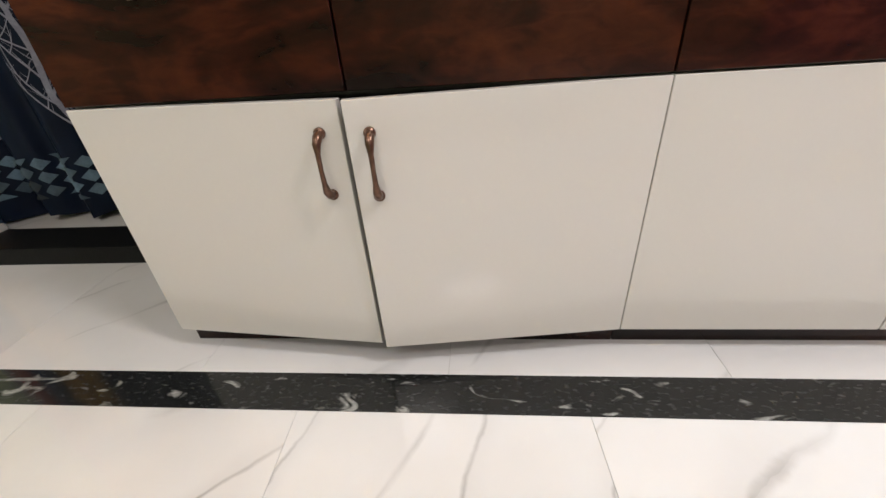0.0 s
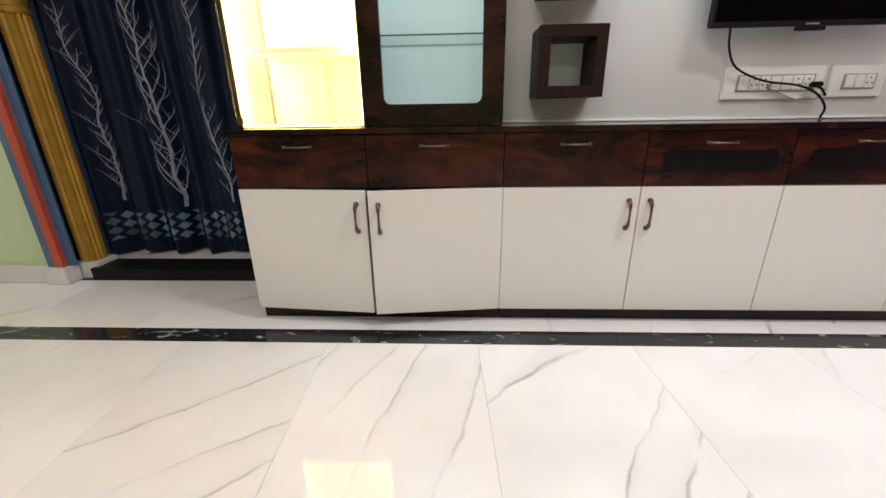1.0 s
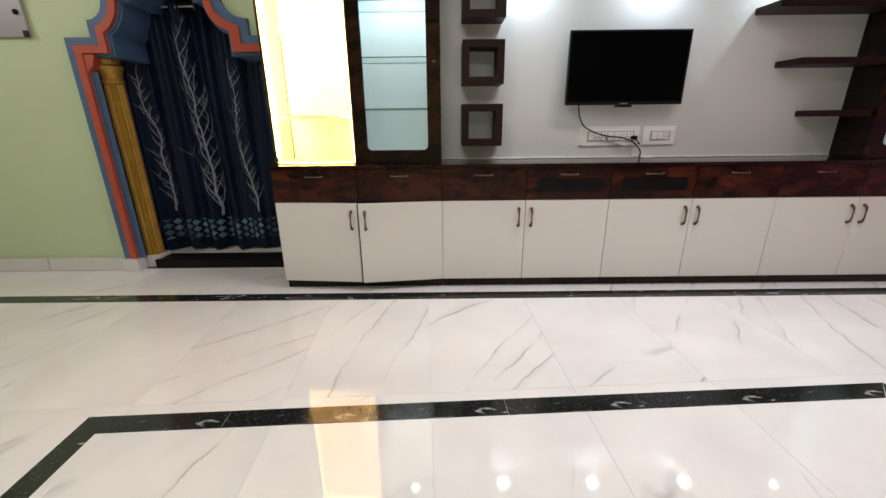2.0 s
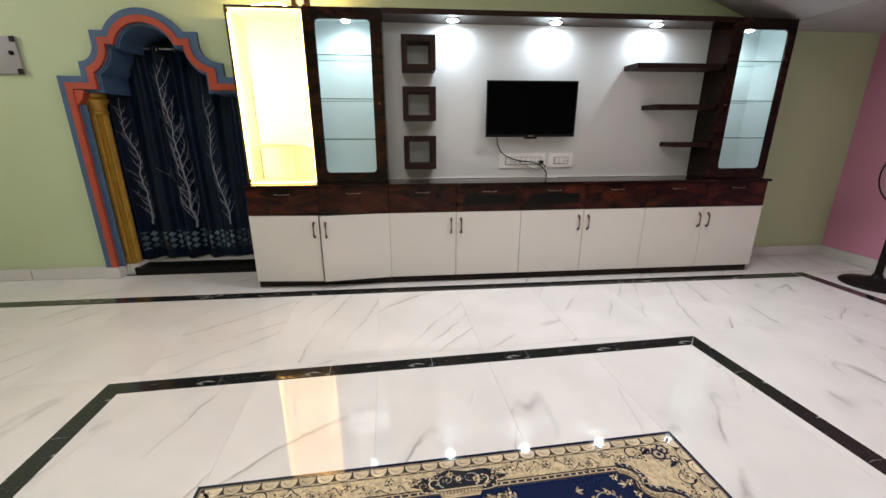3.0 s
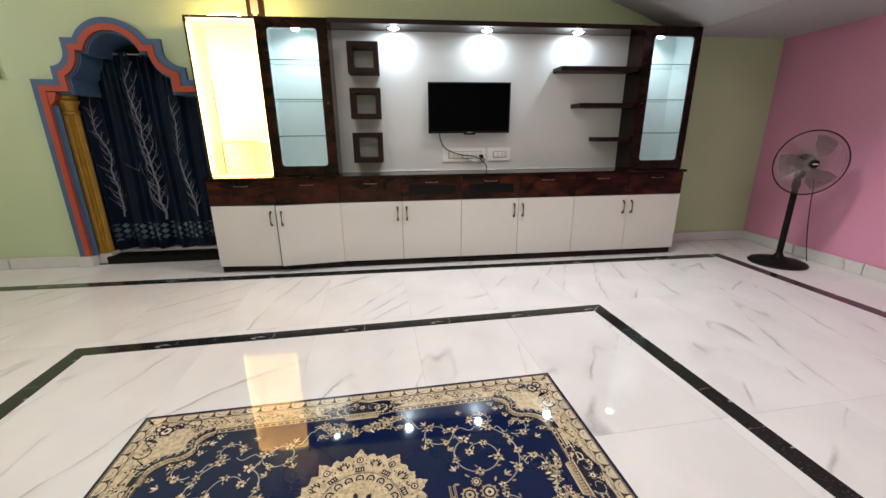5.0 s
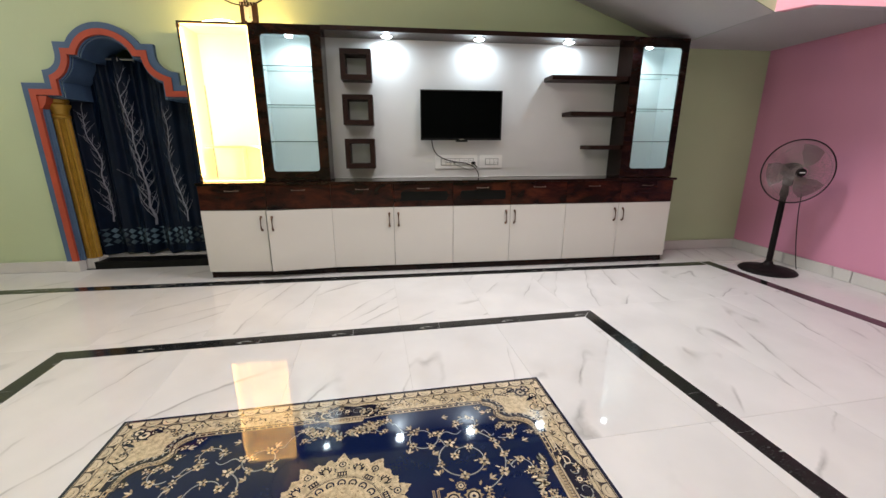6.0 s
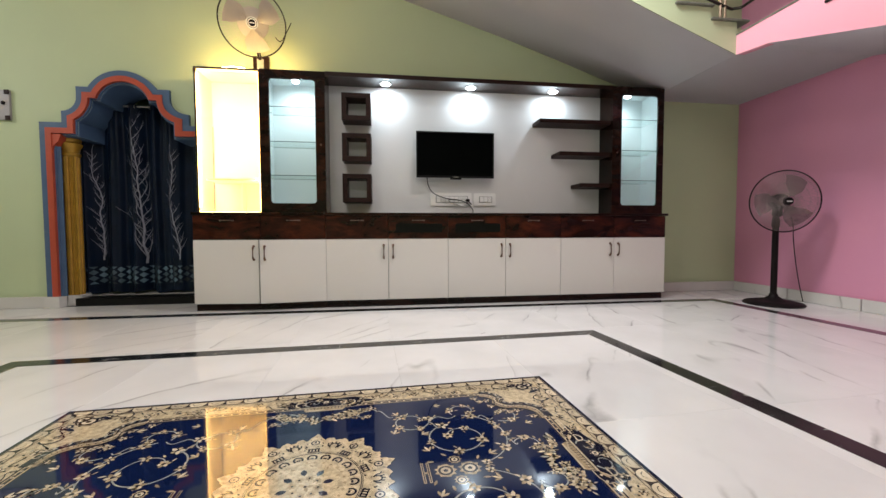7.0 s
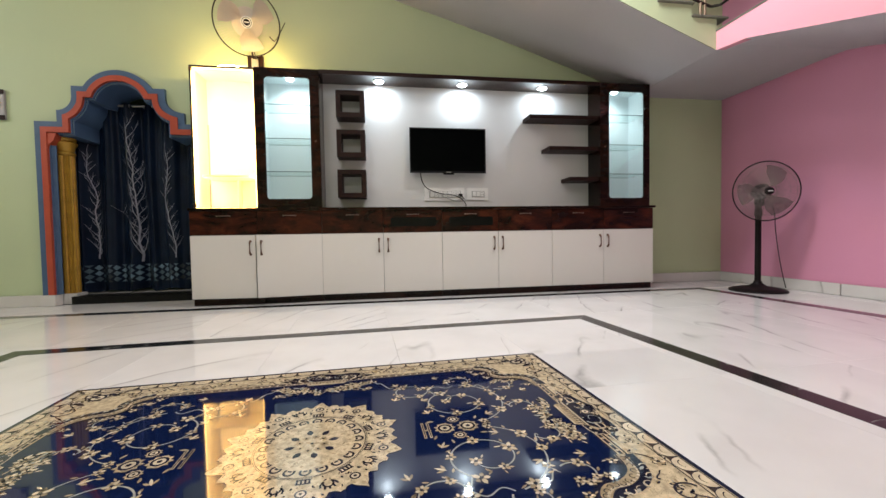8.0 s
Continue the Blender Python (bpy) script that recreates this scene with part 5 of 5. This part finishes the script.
def field_line(grow):
    """A quarter of the field's edge, from the middle of the top to the middle of a side."""
    fu, fv = FU + grow, FV + grow
    key = [(0, fv), (0.30, fv), (0.56, fv), (0.625, fv - 0.008), (0.655, fv - 0.045), (0.65, fv - 0.085), (0.68, fv - 0.118), (0.725, fv - 0.125), (fu - 0.01, fv - 0.16), (fu, fv - 0.23), (fu, 0.10), (fu, 0)]
    return [(p.x, p.y) for p in smooth_path([(u, v, 0) for u, v in key], 5)]


def whole_line(grow):
    q = field_line(grow)
    up = q + [(u, -v) for u, v in q[::-1][1:]]
    return [(u, RC + v) for u, v in up] + [(-u, RC + v) for u, v in up[::-1]][1:-1]


outer_band = Print(Z + 0.0003)
outer_band.poly(whole_line(0.026))
outer_band.done("guard_band", M_TAN, "tan guard band")
ink_line = Print(Z + 0.0005)
for g in (0.027, 0.015, 0.003):
    loop = whole_line(g)
    ink_line.stroke(loop + loop[:1], 0.005 if g != 0.015 else 0.009)
ink_line.done("band_print", M_INK, "dark lines round the field", True)
field = Print(Z + 0.0007)
field.poly(whole_line(0.0))
field.done("field", M_NAVY, "deep navy field")

rng = random.Random(5)
ivory, tan, ink, vine, ink2 = Print(Z + 0.0012), Print(Z + 0.0010), Print(Z + 0.0014), Print(Z + 0.0009), Print(Z + 0.0016)

under = Print(Z + 0.00085)


def blossom(u, v, r, turn, pale):
    """A ragged flower of loose petals with a small dark heart."""
    under.blob(u, v, r * 1.15, 7, 0.3, turn)
    a_mat, b_mat = (ivory, tan) if pale else (tan, ivory)
    n = 5 + int(turn * 7) % 3
    for q in range(n):
        a = turn + q * 6.2832 / n
        long = r * (0.95 + 0.35 * math.sin(3.7 * q + turn))
        (a_mat if q % 2 else b_mat).leaf(u + 0.62 * r * math.cos(a), v + 0.62 * r * math.sin(a), long, r * 0.62, a)
    ink2.blob(u, v, r * 0.30, 6, 0.3, turn)
    a_mat.leaf(u + 1.5 * r * math.cos(turn + 0.5), v + 1.5 * r * math.sin(turn + 0.5), r * 1.1, r * 0.34, turn + 0.9)




def ringed(u, v, r, turn=0.0):
    """A pale flower head with a dark ring and heart."""
    ivory.blob(u, v, r, 6, 0.2, turn)
    ink.stroke([(u + 0.74 * r * math.cos(a), v + 0.74 * r * math.sin(a)) for a in np.linspace(0, 6.2832, 15)], 0.27 * r)
    ink2.blob(u, v, 0.30 * r, 5, 0.3, turn)


# outer scallops of the border: broad pale lobes over a dark brown ground
vine_edge = Print(Z + 0.0004)
for s in (1, -1):
    vine_edge.poly([(-RW + 0.016, RC + s * (-RC - 0.016)), (RW - 0.016, RC + s * (-RC - 0.016)), (RW - 0.050, RC + s * (-RC - 0.050)), (-RW + 0.050, RC + s * (-RC - 0.050))][::s])
    vine_edge.poly([(s * (RW - 0.016), -0.016), (s * (RW - 0.016), -RL + 0.016), (s * (RW - 0.050), -RL + 0.050), (s * (RW - 0.050), -0.050)][::-s])


def lobe(u, v, turn, size):
    """One scallop with a dark rim and two inner curls, opening inwards along turn."""
    def at(x, y):
        return (u + x * math.cos(turn) - y * math.sin(turn), v + x * math.sin(turn) + y * math.cos(turn))
    rim = [at(size * 0.52 * math.cos(a), size * (-0.16 + 0.62 * math.sin(a) ** 0.8)) for a in np.linspace(0.0, math.pi, 15)]
    ivory.poly(rim)
    ink.stroke(rim, 0.0022)
    ink.stroke([at(size * (0.30 * math.cos(a)), size * (0.30 * math.sin(a) - 0.1)) for a in np.linspace(0.3, 2.4, 8)], 0.0026, 0.001)
    vine.leaf(*at(0.1 * size, 0.06 * size), size * 0.4, size * 0.16, turn + 0.5)


for k in range(28):
    u = -RW + 0.062 + k * (2 * RW - 0.124) / 27
    lobe(u, -0.030, math.pi, 0.060)
    lobe(u, -RL + 0.030, 0.0, 0.060)
for k in range(19):
    v = -0.062 - k * (RL - 0.124) / 18
    lobe(RW - 0.030, v, math.pi / 2, 0.058)
    lobe(-RW + 0.030, v, -math.pi / 2, 0.058)
for s in (1, -1):
    ivory.stroke([(s * (RW - 0.056), -0.09), (s * (RW - 0.056), -RL + 0.09)], 0.0035)
    ink.stroke([(s * (RW - 0.060), -0.09), (s * (RW - 0.060), -RL + 0.09)], 0.0018)
    ivory.stroke([(-RW + 0.09, RC + s * (-RC - 0.056)), (RW - 0.09, RC + s * (-RC - 0.056))], 0.0035)
    ink.stroke([(-RW + 0.09, RC + s * (-RC - 0.060)), (RW - 0.09, RC + s * (-RC - 0.060))], 0.0018)
    ivory.stroke([(s * (FU + 0.045), RC + 0.22), (s * (FU + 0.045), RC + 0.07)], 0.004)
    ivory.stroke([(s * (FU + 0.045), RC - 0.22), (s * (FU + 0.045), RC - 0.07)], 0.004)


def tendril(u, v, size, turn, hand):
    """An S of two curls with a leaf at each end."""
    pts = []
    for q in np.linspace(-1, 1, 21):
        a = 3.6 * q
        pts.append((q * size * 0.75 + 0.28 * size * math.sin(a) * abs(q), hand * 0.42 * size * math.sin(2.4 * q) + 0.2 * size * q * q * math.cos(a)))
    pts = [(u + x * math.cos(turn) - y * math.sin(turn), v + x * math.sin(turn) + y * math.cos(turn)) for x, y in pts]
    ink.stroke(pts, 0.0045, 0.0018)
    tan.leaf(pts[0][0], pts[0][1], size * 0.5, size * 0.2, turn + 1.0)
    ink.leaf(pts[-1][0], pts[-1][1], size * 0.45, size * 0.18, turn - 0.8)


# flowers and tendrils along the border
for k in range(124):
    if k < 80:
        u = -0.73 + 1.46 * (k % 40) / 39 + rng.uniform(-0.012, 0.012)
        v = (-0.098 if k < 40 else -RL + 0.098) + rng.uniform(-0.024, 0.024)
        along_edge = 0.0
    else:
        v = -0.17 - 0.91 * ((k - 80) % 22) / 21 + rng.uniform(-0.012, 0.012)
        u = (RW - 0.100 if k < 102 else -RW + 0.100) + rng.uniform(-0.022, 0.022)
        along_edge = math.pi / 2
    if k % 2:
        blossom(u, v, rng.uniform(0.012, 0.018), rng.uniform(0, 6.28), k % 4 == 1)
    else:
        tendril(u, v, rng.uniform(0.022, 0.034), along_edge + rng.uniform(-0.4, 0.4), rng.choice((-1, 1)))
    for j in range(4):
        a, d = rng.uniform(0, 6.28), rng.uniform(0.022, 0.040)
        (ink, vine, tan, ink)[j].leaf(u + d * math.cos(a), v + 0.8 * d * math.sin(a), rng.uniform(0.008, 0.018), rng.uniform(0.004, 0.007), rng.uniform(0, 6.28))
# beads of the inner guard band
edge_line = whole_line(0.014)
for k in range(0, len(edge_line), 1):
    (u0, v0), (u1, v1) = edge_line[k], edge_line[(k + 1) % len(edge_line)]
    n = max(1, int(math.hypot(u1 - u0, v1 - v0) / 0.022))
    for q in range(n):
        ivory.blob(u0 + (u1 - u0) * q / n, v0 + (v1 - v0) * q / n, 0.0055, 4, 0.4, 0.4 * q, 1.0, 8)
# corner scrolls: a flower knot, two big leaves and an S band
for su in (1, -1):
    for sv in (1, -1):
        cu, cv = su * 0.835, RC + sv * 0.535
        for du, dv, rr in ((0, 0, 0.026), (-0.028, -0.020, 0.032), (0.018, -0.052, 0.020), (-0.070, 0.004, 0.020)):
            under.blob(cu + su * du, cv + sv * dv, rr * 1.18, 7, 0.3)
            ringed(cu + su * du, cv + sv * dv, rr, 0.4)
        for s, (bu, bv) in ((1, (-0.13, 0.0)), (-1, (0.0, -0.13))):
            curl = []
            for q in np.linspace(0, 1, 20):
                a = 0.4 + 5.2 * q
                rr = 0.034 * (1.1 - 0.75 * q)
                curl.append((cu + su * (bu + rr * math.cos(a)), cv + sv * (bv + s * rr * math.sin(a))))
            ink.stroke(curl, 0.0060, 0.003)
            ink.leaf(cu + su * bu * 0.55, cv + sv * bv * 0.55, 0.060, 0.016, 0.5 * su * sv)
        band_pts = field_line(0.006)[12:46]
        under.stroke([(su * (a + 0.004), RC + sv * (b + 0.004)) for a, b in band_pts], 0.066)
        tan.stroke([(su * a, RC + sv * b) for a, b in band_pts], 0.028)
        for k, (a, b) in enumerate(band_pts[1::3]):
            ivory.stroke([(su * (a + 0.028 + 0.011 * math.cos(t)), RC + sv * (b + 0.026 + 0.011 * math.sin(t))) for t in np.linspace(k, k + 4.4, 9)], 0.0038, 0.002)
            vine.leaf(su * (a + 0.018), RC + sv * (b + 0.030), 0.022, 0.009, k)
        ink.stroke([(su * (a + 0.010), RC + sv * (b + 0.012)) for a, b in band_pts], 0.004)
        ink.stroke([(su * (a - 0.010), RC + sv * (b - 0.012)) for a, b in band_pts], 0.004)
        for k, (a, b) in enumerate(band_pts[::2]):
            ink.stroke([(su * (a + 0.007 * math.cos(t)), RC + sv * (b + 0.007 * math.sin(t))) for t in np.linspace(0.5 + k, 5.0 + k, 8)], 0.0022)
            if k % 3 == 0:
                blossom(su * (a - 0.030), RC + sv * (b - 0.026), 0.014, k, k % 2)

# vases on the four sides
for (cu, cv, d) in ((0, FV - 0.005, 0), (0, -FV + 0.005, 180), (FU - 0.005, 0, -90), (-FU + 0.005, 0, 90)):
    r = radians(d)

    def loc(x, y):
        return (cu + x * math.cos(r) - y * math.sin(r), RC + cv + x * math.sin(r) + y * math.cos(r))

    rv = random.Random(int(d) + 400)
    cushion = [loc(0.165 * math.cos(a) * (1 + 0.10 * math.cos(8 * a)), 0.052 + 0.050 * math.sin(a) * (1 + 0.14 * math.cos(7 * a))) for a in np.linspace(0, 6.2832, 57)[:-1]]
    under.poly(cushion)
    ivory.stroke(cushion + cushion[:1], 0.0032)
    for s in (1, -1):
        for k, size in enumerate((1.0, 0.72, 0.5)):
            curl = [loc(s * (0.045 + 0.042 * k + 0.032 * size * math.cos(a) * (1 - 0.13 * a)), 0.060 - 0.006 * k + 0.026 * size * math.sin(a) * (1 - 0.13 * a)) for a in np.linspace(-1.2, 4.8, 20)]
            (vine, ivory, tan)[k].stroke(curl, 0.0055, 0.0025)
        tan.leaf(*loc(s * 0.10, 0.030), 0.040, 0.012, r + s * 0.4)
    ringed(*loc(0, 0.062), 0.017)
    tan.poly([loc(*p) for p in ((-0.085, 0.026), (0.085, 0.026), (0.078, 0.008), (0.066, -0.014), (-0.066, -0.014), (-0.078, 0.008))])
    for y0, half in ((0.022, 0.083), (-0.010, 0.066)):
        ivory.stroke([loc(-half, y0), loc(half, y0)], 0.0055)
        ink2.stroke([loc(-half, y0 - 0.005), loc(half, y0 - 0.005)], 0.002)
    for q in range(13):
        x = 0.074 * (q / 6 - 1)
        ink2.stroke([loc(x, 0.002), loc(x * 1.03, 0.015)], 0.0022)
    for q in range(56):
        a = math.pi * rv.uniform(0.02, 0.98)
        rr = rv.uniform(0.65, 1.25)
        px, py = loc(0.125 * rr * math.cos(a), -0.012 - 0.070 * rr * math.sin(a) ** 0.8)
        if q % 3 == 0:
            blossom(px, py, rv.uniform(0.012, 0.019), rv.uniform(0, 6.2), q % 2)
        else:
            under.blob(px, py, 0.017, 5, 0.4, a)
            (tan, ivory, vine)[q % 3].leaf(px, py, rv.uniform(0.020, 0.036), 0.010, r - a + rv.uniform(-0.6, 0.6))

# vines, flowers and leaves of the field
def quarter(su, sv):
    """One quarter of the field: two spirals, an outer arc and a curl, with blossoms set along them."""
    def put(u, v):
        return (su * u, RC + sv * v)

    def spiral(cu, cv, r0, start, sweep, shrink, flowers, size):
        pts = []
        for t in np.linspace(0, 1, 48):
            a, rr = start + sweep * t, r0 * (1 - shrink * t ** 2)
            pts.append(put(cu + rr * math.cos(a), cv + 0.95 * rr * math.sin(a)))
        vine.stroke(pts, 0.0052, 0.0036)
        for n, k in enumerate(flowers):
            blossom(*pts[k], size * (1.0, 0.72, 0.85)[n % 3], 0.7 * k + n, n % 2)
        for k in range(5, 47, 6):
            a = start + sweep * k / 47
            s = 1 if k % 4 else -1
            u, v = pts[k]
            (ivory, tan)[k % 2].leaf(u + su * s * 0.011 * math.cos(a), v + sv * s * 0.011 * math.sin(a), 0.020, 0.008, a * su * sv + 0.9)

    spiral(0.450, 0.170, 0.096, 2.0, 7.0, 0.62, (0, 9, 17, 26, 36, 47), 0.021)
    spiral(0.310, 0.300, 0.062, 0.2, -6.2, 0.45, (0, 10, 20, 32, 47), 0.019)
    spiral(0.440, 0.165, 0.165, 1.25, -2.5, 0.0, (4, 14, 24, 34, 46), 0.020)
    spiral(0.505, 0.345, 0.050, 3.6, -4.4, 0.5, (8, 24, 47), 0.017)
    spiral(0.640, 0.290, 0.050, -2.2, 4.2, 0.5, (12, 30, 47), 0.017)
    spiral(0.155, 0.390, 0.040, 0.4, 4.5, 0.4, (10, 28, 47), 0.016)
    spiral(0.655, 0.085, 0.045, 2.6, -3.6, 0.4, (14, 47), 0.016)
    for u, v, turn in ((0.335, 0.205, 0.5), (0.265, 0.355, 2.2), (0.58, 0.215, -0.6), (0.70, 0.215, 0.3), (0.405, 0.405, 0.1), (0.60, 0.405, 2.8), (0.245, 0.225, 1.2), (0.345, 0.105, 2.0), (0.52, 0.060, 0.4)):
        for e, wide in ((-0.7, 0.8), (0.0, 1.15), (0.7, 0.8)):
            a = (turn + e) if su * sv > 0 else math.pi - (turn + e)
            u1, v1 = put(u, v)
            (tan if e else ivory).leaf(u1 + 0.014 * math.cos(a), v1 + 0.014 * math.sin(a), 0.030 * wide, 0.0085, a)
    for (ua, va), (ub, vb) in (((0.365, 0.275), (0.405, 0.245)), ((0.38, 0.30), (0.47, 0.315)), ((0.55, 0.29), (0.60, 0.275)), ((0.19, 0.40), (0.25, 0.345)), ((0.60, 0.12), (0.625, 0.10))):
        vine.stroke([put(ua + (ub - ua) * t, va + (vb - va) * t + 0.014 * math.sin(6.28 * t)) for t in np.linspace(0, 1, 12)], 0.0048, 0.0036)


for su in (1, -1):
    for sv in (1, -1):
        quarter(su, sv)
# pendants beside the medallion: barred block, two ringed flowers
for s in (1, -1):
    for du, dv, rr in ((0.375, 0.0, 0.034), (0.445, 0.0, 0.036), (0.41, 0.048, 0.022), (0.41, -0.048, 0.022)):
        tan.blob(s * du, RC + dv, rr, 9, 0.3)
        ringed(s * du, RC + dv, rr * 0.72, 0.2)
    for e in (0.312, 0.328):
        tan.stroke([(s * e, RC - 0.046), (s * e, RC + 0.046)], 0.008)
        ink2.stroke([(s * e, RC - 0.042), (s * e, RC + 0.042)], 0.0026)
    for q in range(10):
        a = 0.628 * q
        tan.leaf(s * (0.41 + 0.088 * math.cos(a)), RC + 0.082 * math.sin(a), 0.024, 0.009, a + 0.5)

# medallion: ten ragged points, lotus ring, barred blocks, a ring of arches and a petalled heart
TIPS = 10
MU, MV = 0.262, 0.283
rm = random.Random(9)
star = []
for k in range(240):
    a = 2 * math.pi * k / 240 + 0.32
    f = abs(((k / 240 * TIPS) % 1) - 0.5) * 2
    rr = 0.835 + 0.050 * math.sin(math.pi * min(1.0, f * 1.6)) ** 2 + 0.14 * max(0.0, f - 0.62) / 0.38 + rm.uniform(-0.013, 0.013)
    star.append((MU * rr * math.cos(a), RC + MV * rr * math.sin(a)))
med = Print(Z + 0.00095)
med.poly(star)
med.done("medallion", M_BEIGE, "cream scalloped medallion with ragged points")
ink.stroke(star + star[:1], 0.0018)


def disc(r, a):
    """A place in the medallion, r from 0 to 1 of its radius."""
    return (MU * r * math.cos(a), RC + MV * r * math.sin(a))


def rows_of(shape, r, a, scale, pen, width):
    """Strokes given as (out, across) about a place, turned to face outwards."""
    for line in shape:
        pts = []
        for out, across in line:
            u, v = disc(r, a)
            pts.append((u + scale * (out * math.cos(a) - across * math.sin(a)), v + scale * (out * math.sin(a) + across * math.cos(a))))
        pen.stroke(pts, width)


arc = [(math.cos(q), math.sin(q)) for q in np.linspace(-2.3, 2.3, 12)]
lotus = [[(0.9 * c - 0.1, 0.75 * d) for c, d in arc], [(-0.7, -0.5), (-0.1, -1.15), (0.6, -1.3)], [(-0.7, 0.5), (-0.1, 1.15), (0.6, 1.3)], [(0.5, -0.6), (1.2, -0.75)], [(0.5, 0.6), (1.2, 0.75)], [(0.8, 0.0), (1.4, 0.0)]]
bars = [[(-0.5, x), (0.5, x)] for x in (-1.0, -0.35, 0.35, 1.0)] + [[(-0.55, -1.25), (-0.55, 1.25)], [(0.55, -1.25), (0.55, 1.25)]]
for k in range(TIPS):
    a = 2 * math.pi * k / TIPS + 0.32
    b = a + math.pi / TIPS
    u, v = disc(0.77, a)
    ringed(u, v, 0.0160, a)
    rows_of(lotus, 0.715, b, 0.0158, ink, 0.0050)
    u, v = disc(0.70, b)
    vine.leaf(u, v, 0.022, 0.013, b)
    rows_of(bars, 0.615, a, 0.0140, ink, 0.0046)
    for e in (-0.13, 0.13):
        u, v = disc(0.70, a + e)
        ink.leaf(u, v, 0.011, 0.006, a + e)
        u, v = disc(0.84, a + e * 0.55)
        tan.leaf(u, v, 0.012, 0.007, a)
    u, v = disc(0.90, a)
    tan.blob(u, v, 0.006, 4, 0.3, a)
for r, w in ((0.555, 0.0022), (0.57, 0.0014)):
    ink.stroke([disc(r, a) for a in np.linspace(0, 2 * math.pi, 73)], w)
for k in range(20):
    a = 2 * math.pi * k / 20
    rows_of([[(c, 0.95 * d) for c, d in arc], [(-0.3, -0.4), (-0.3, 0.4)]], 0.475, a, 0.0130, ink, 0.0060)
    u, v = disc(0.465, a)
    ivory.blob(u, v, 0.0058, 5, 0.3, a)
for k in range(30):
    u, v = disc(0.655 + 0.03 * (k % 3), 2 * math.pi * k / 30 + 0.05)
    vine.blob(u, v, 0.0058, 5, 0.4, k)
    ink2.blob(u, v, 0.0022, 4, 0.2)
for k in range(26):
    u, v = disc(0.385, 2 * math.pi * k / 26)
    tan.blob(u, v, 0.0052, 4, 0.4, k)
for k in range(22):
    u, v = disc(0.31 + 0.02 * (k % 2), 2 * math.pi * k / 22 + 0.1)
    (vine, tan)[k % 2].leaf(u, v, 0.016, 0.006, 0.5 * k)
for k in range(8):
    a = 2 * math.pi * k / 8 + 0.2
    u, v = disc(0.225, a)
    ink.leaf(u, v, 0.030, 0.019, a)
    u, v = disc(0.13, a + 0.39)
    tan.blob(u, v, 0.013, 7, 0.4, a)
    ink2.blob(u, v, 0.004, 5, 0.3, a)
for k in range(90):
    u, v = disc(rm.uniform(0.58, 0.84), rm.uniform(0, 6.2832))
    ink.leaf(u, v, rm.uniform(0.006, 0.013), rm.uniform(0.003, 0.006), rm.uniform(0, 6.28))
for k in range(110):
    u, v = disc(0.92 * math.sqrt(rm.uniform(0.02, 0.75)), rm.uniform(0, 6.2832))
    (tan, vine, tan)[k % 3].leaf(u, v, rm.uniform(0.006, 0.012), 0.004, rm.uniform(0, 6.28))
blossom(0, RC, 0.018, 0, 1)
vine_edge.done("scallop_ground", M_BROWNPRINT, "dark brown scallop ground")
under.done("rim_print", M_INK, "dark flower rims", True)
vine.done("vine_print", M_VINE, "grey green vine scrolls", True)
tan.done("tan_flower_print", M_TAN, "tan flowers and leaves", True)
ivory.done("ivory_flower_print", M_IVORY, "ivory flowers and leaves", True)
ink.done("outline_print", M_INK, "dark outlines and blossoms", True)
ink2.done("heart_print", M_INK, "dark flower hearts", True)
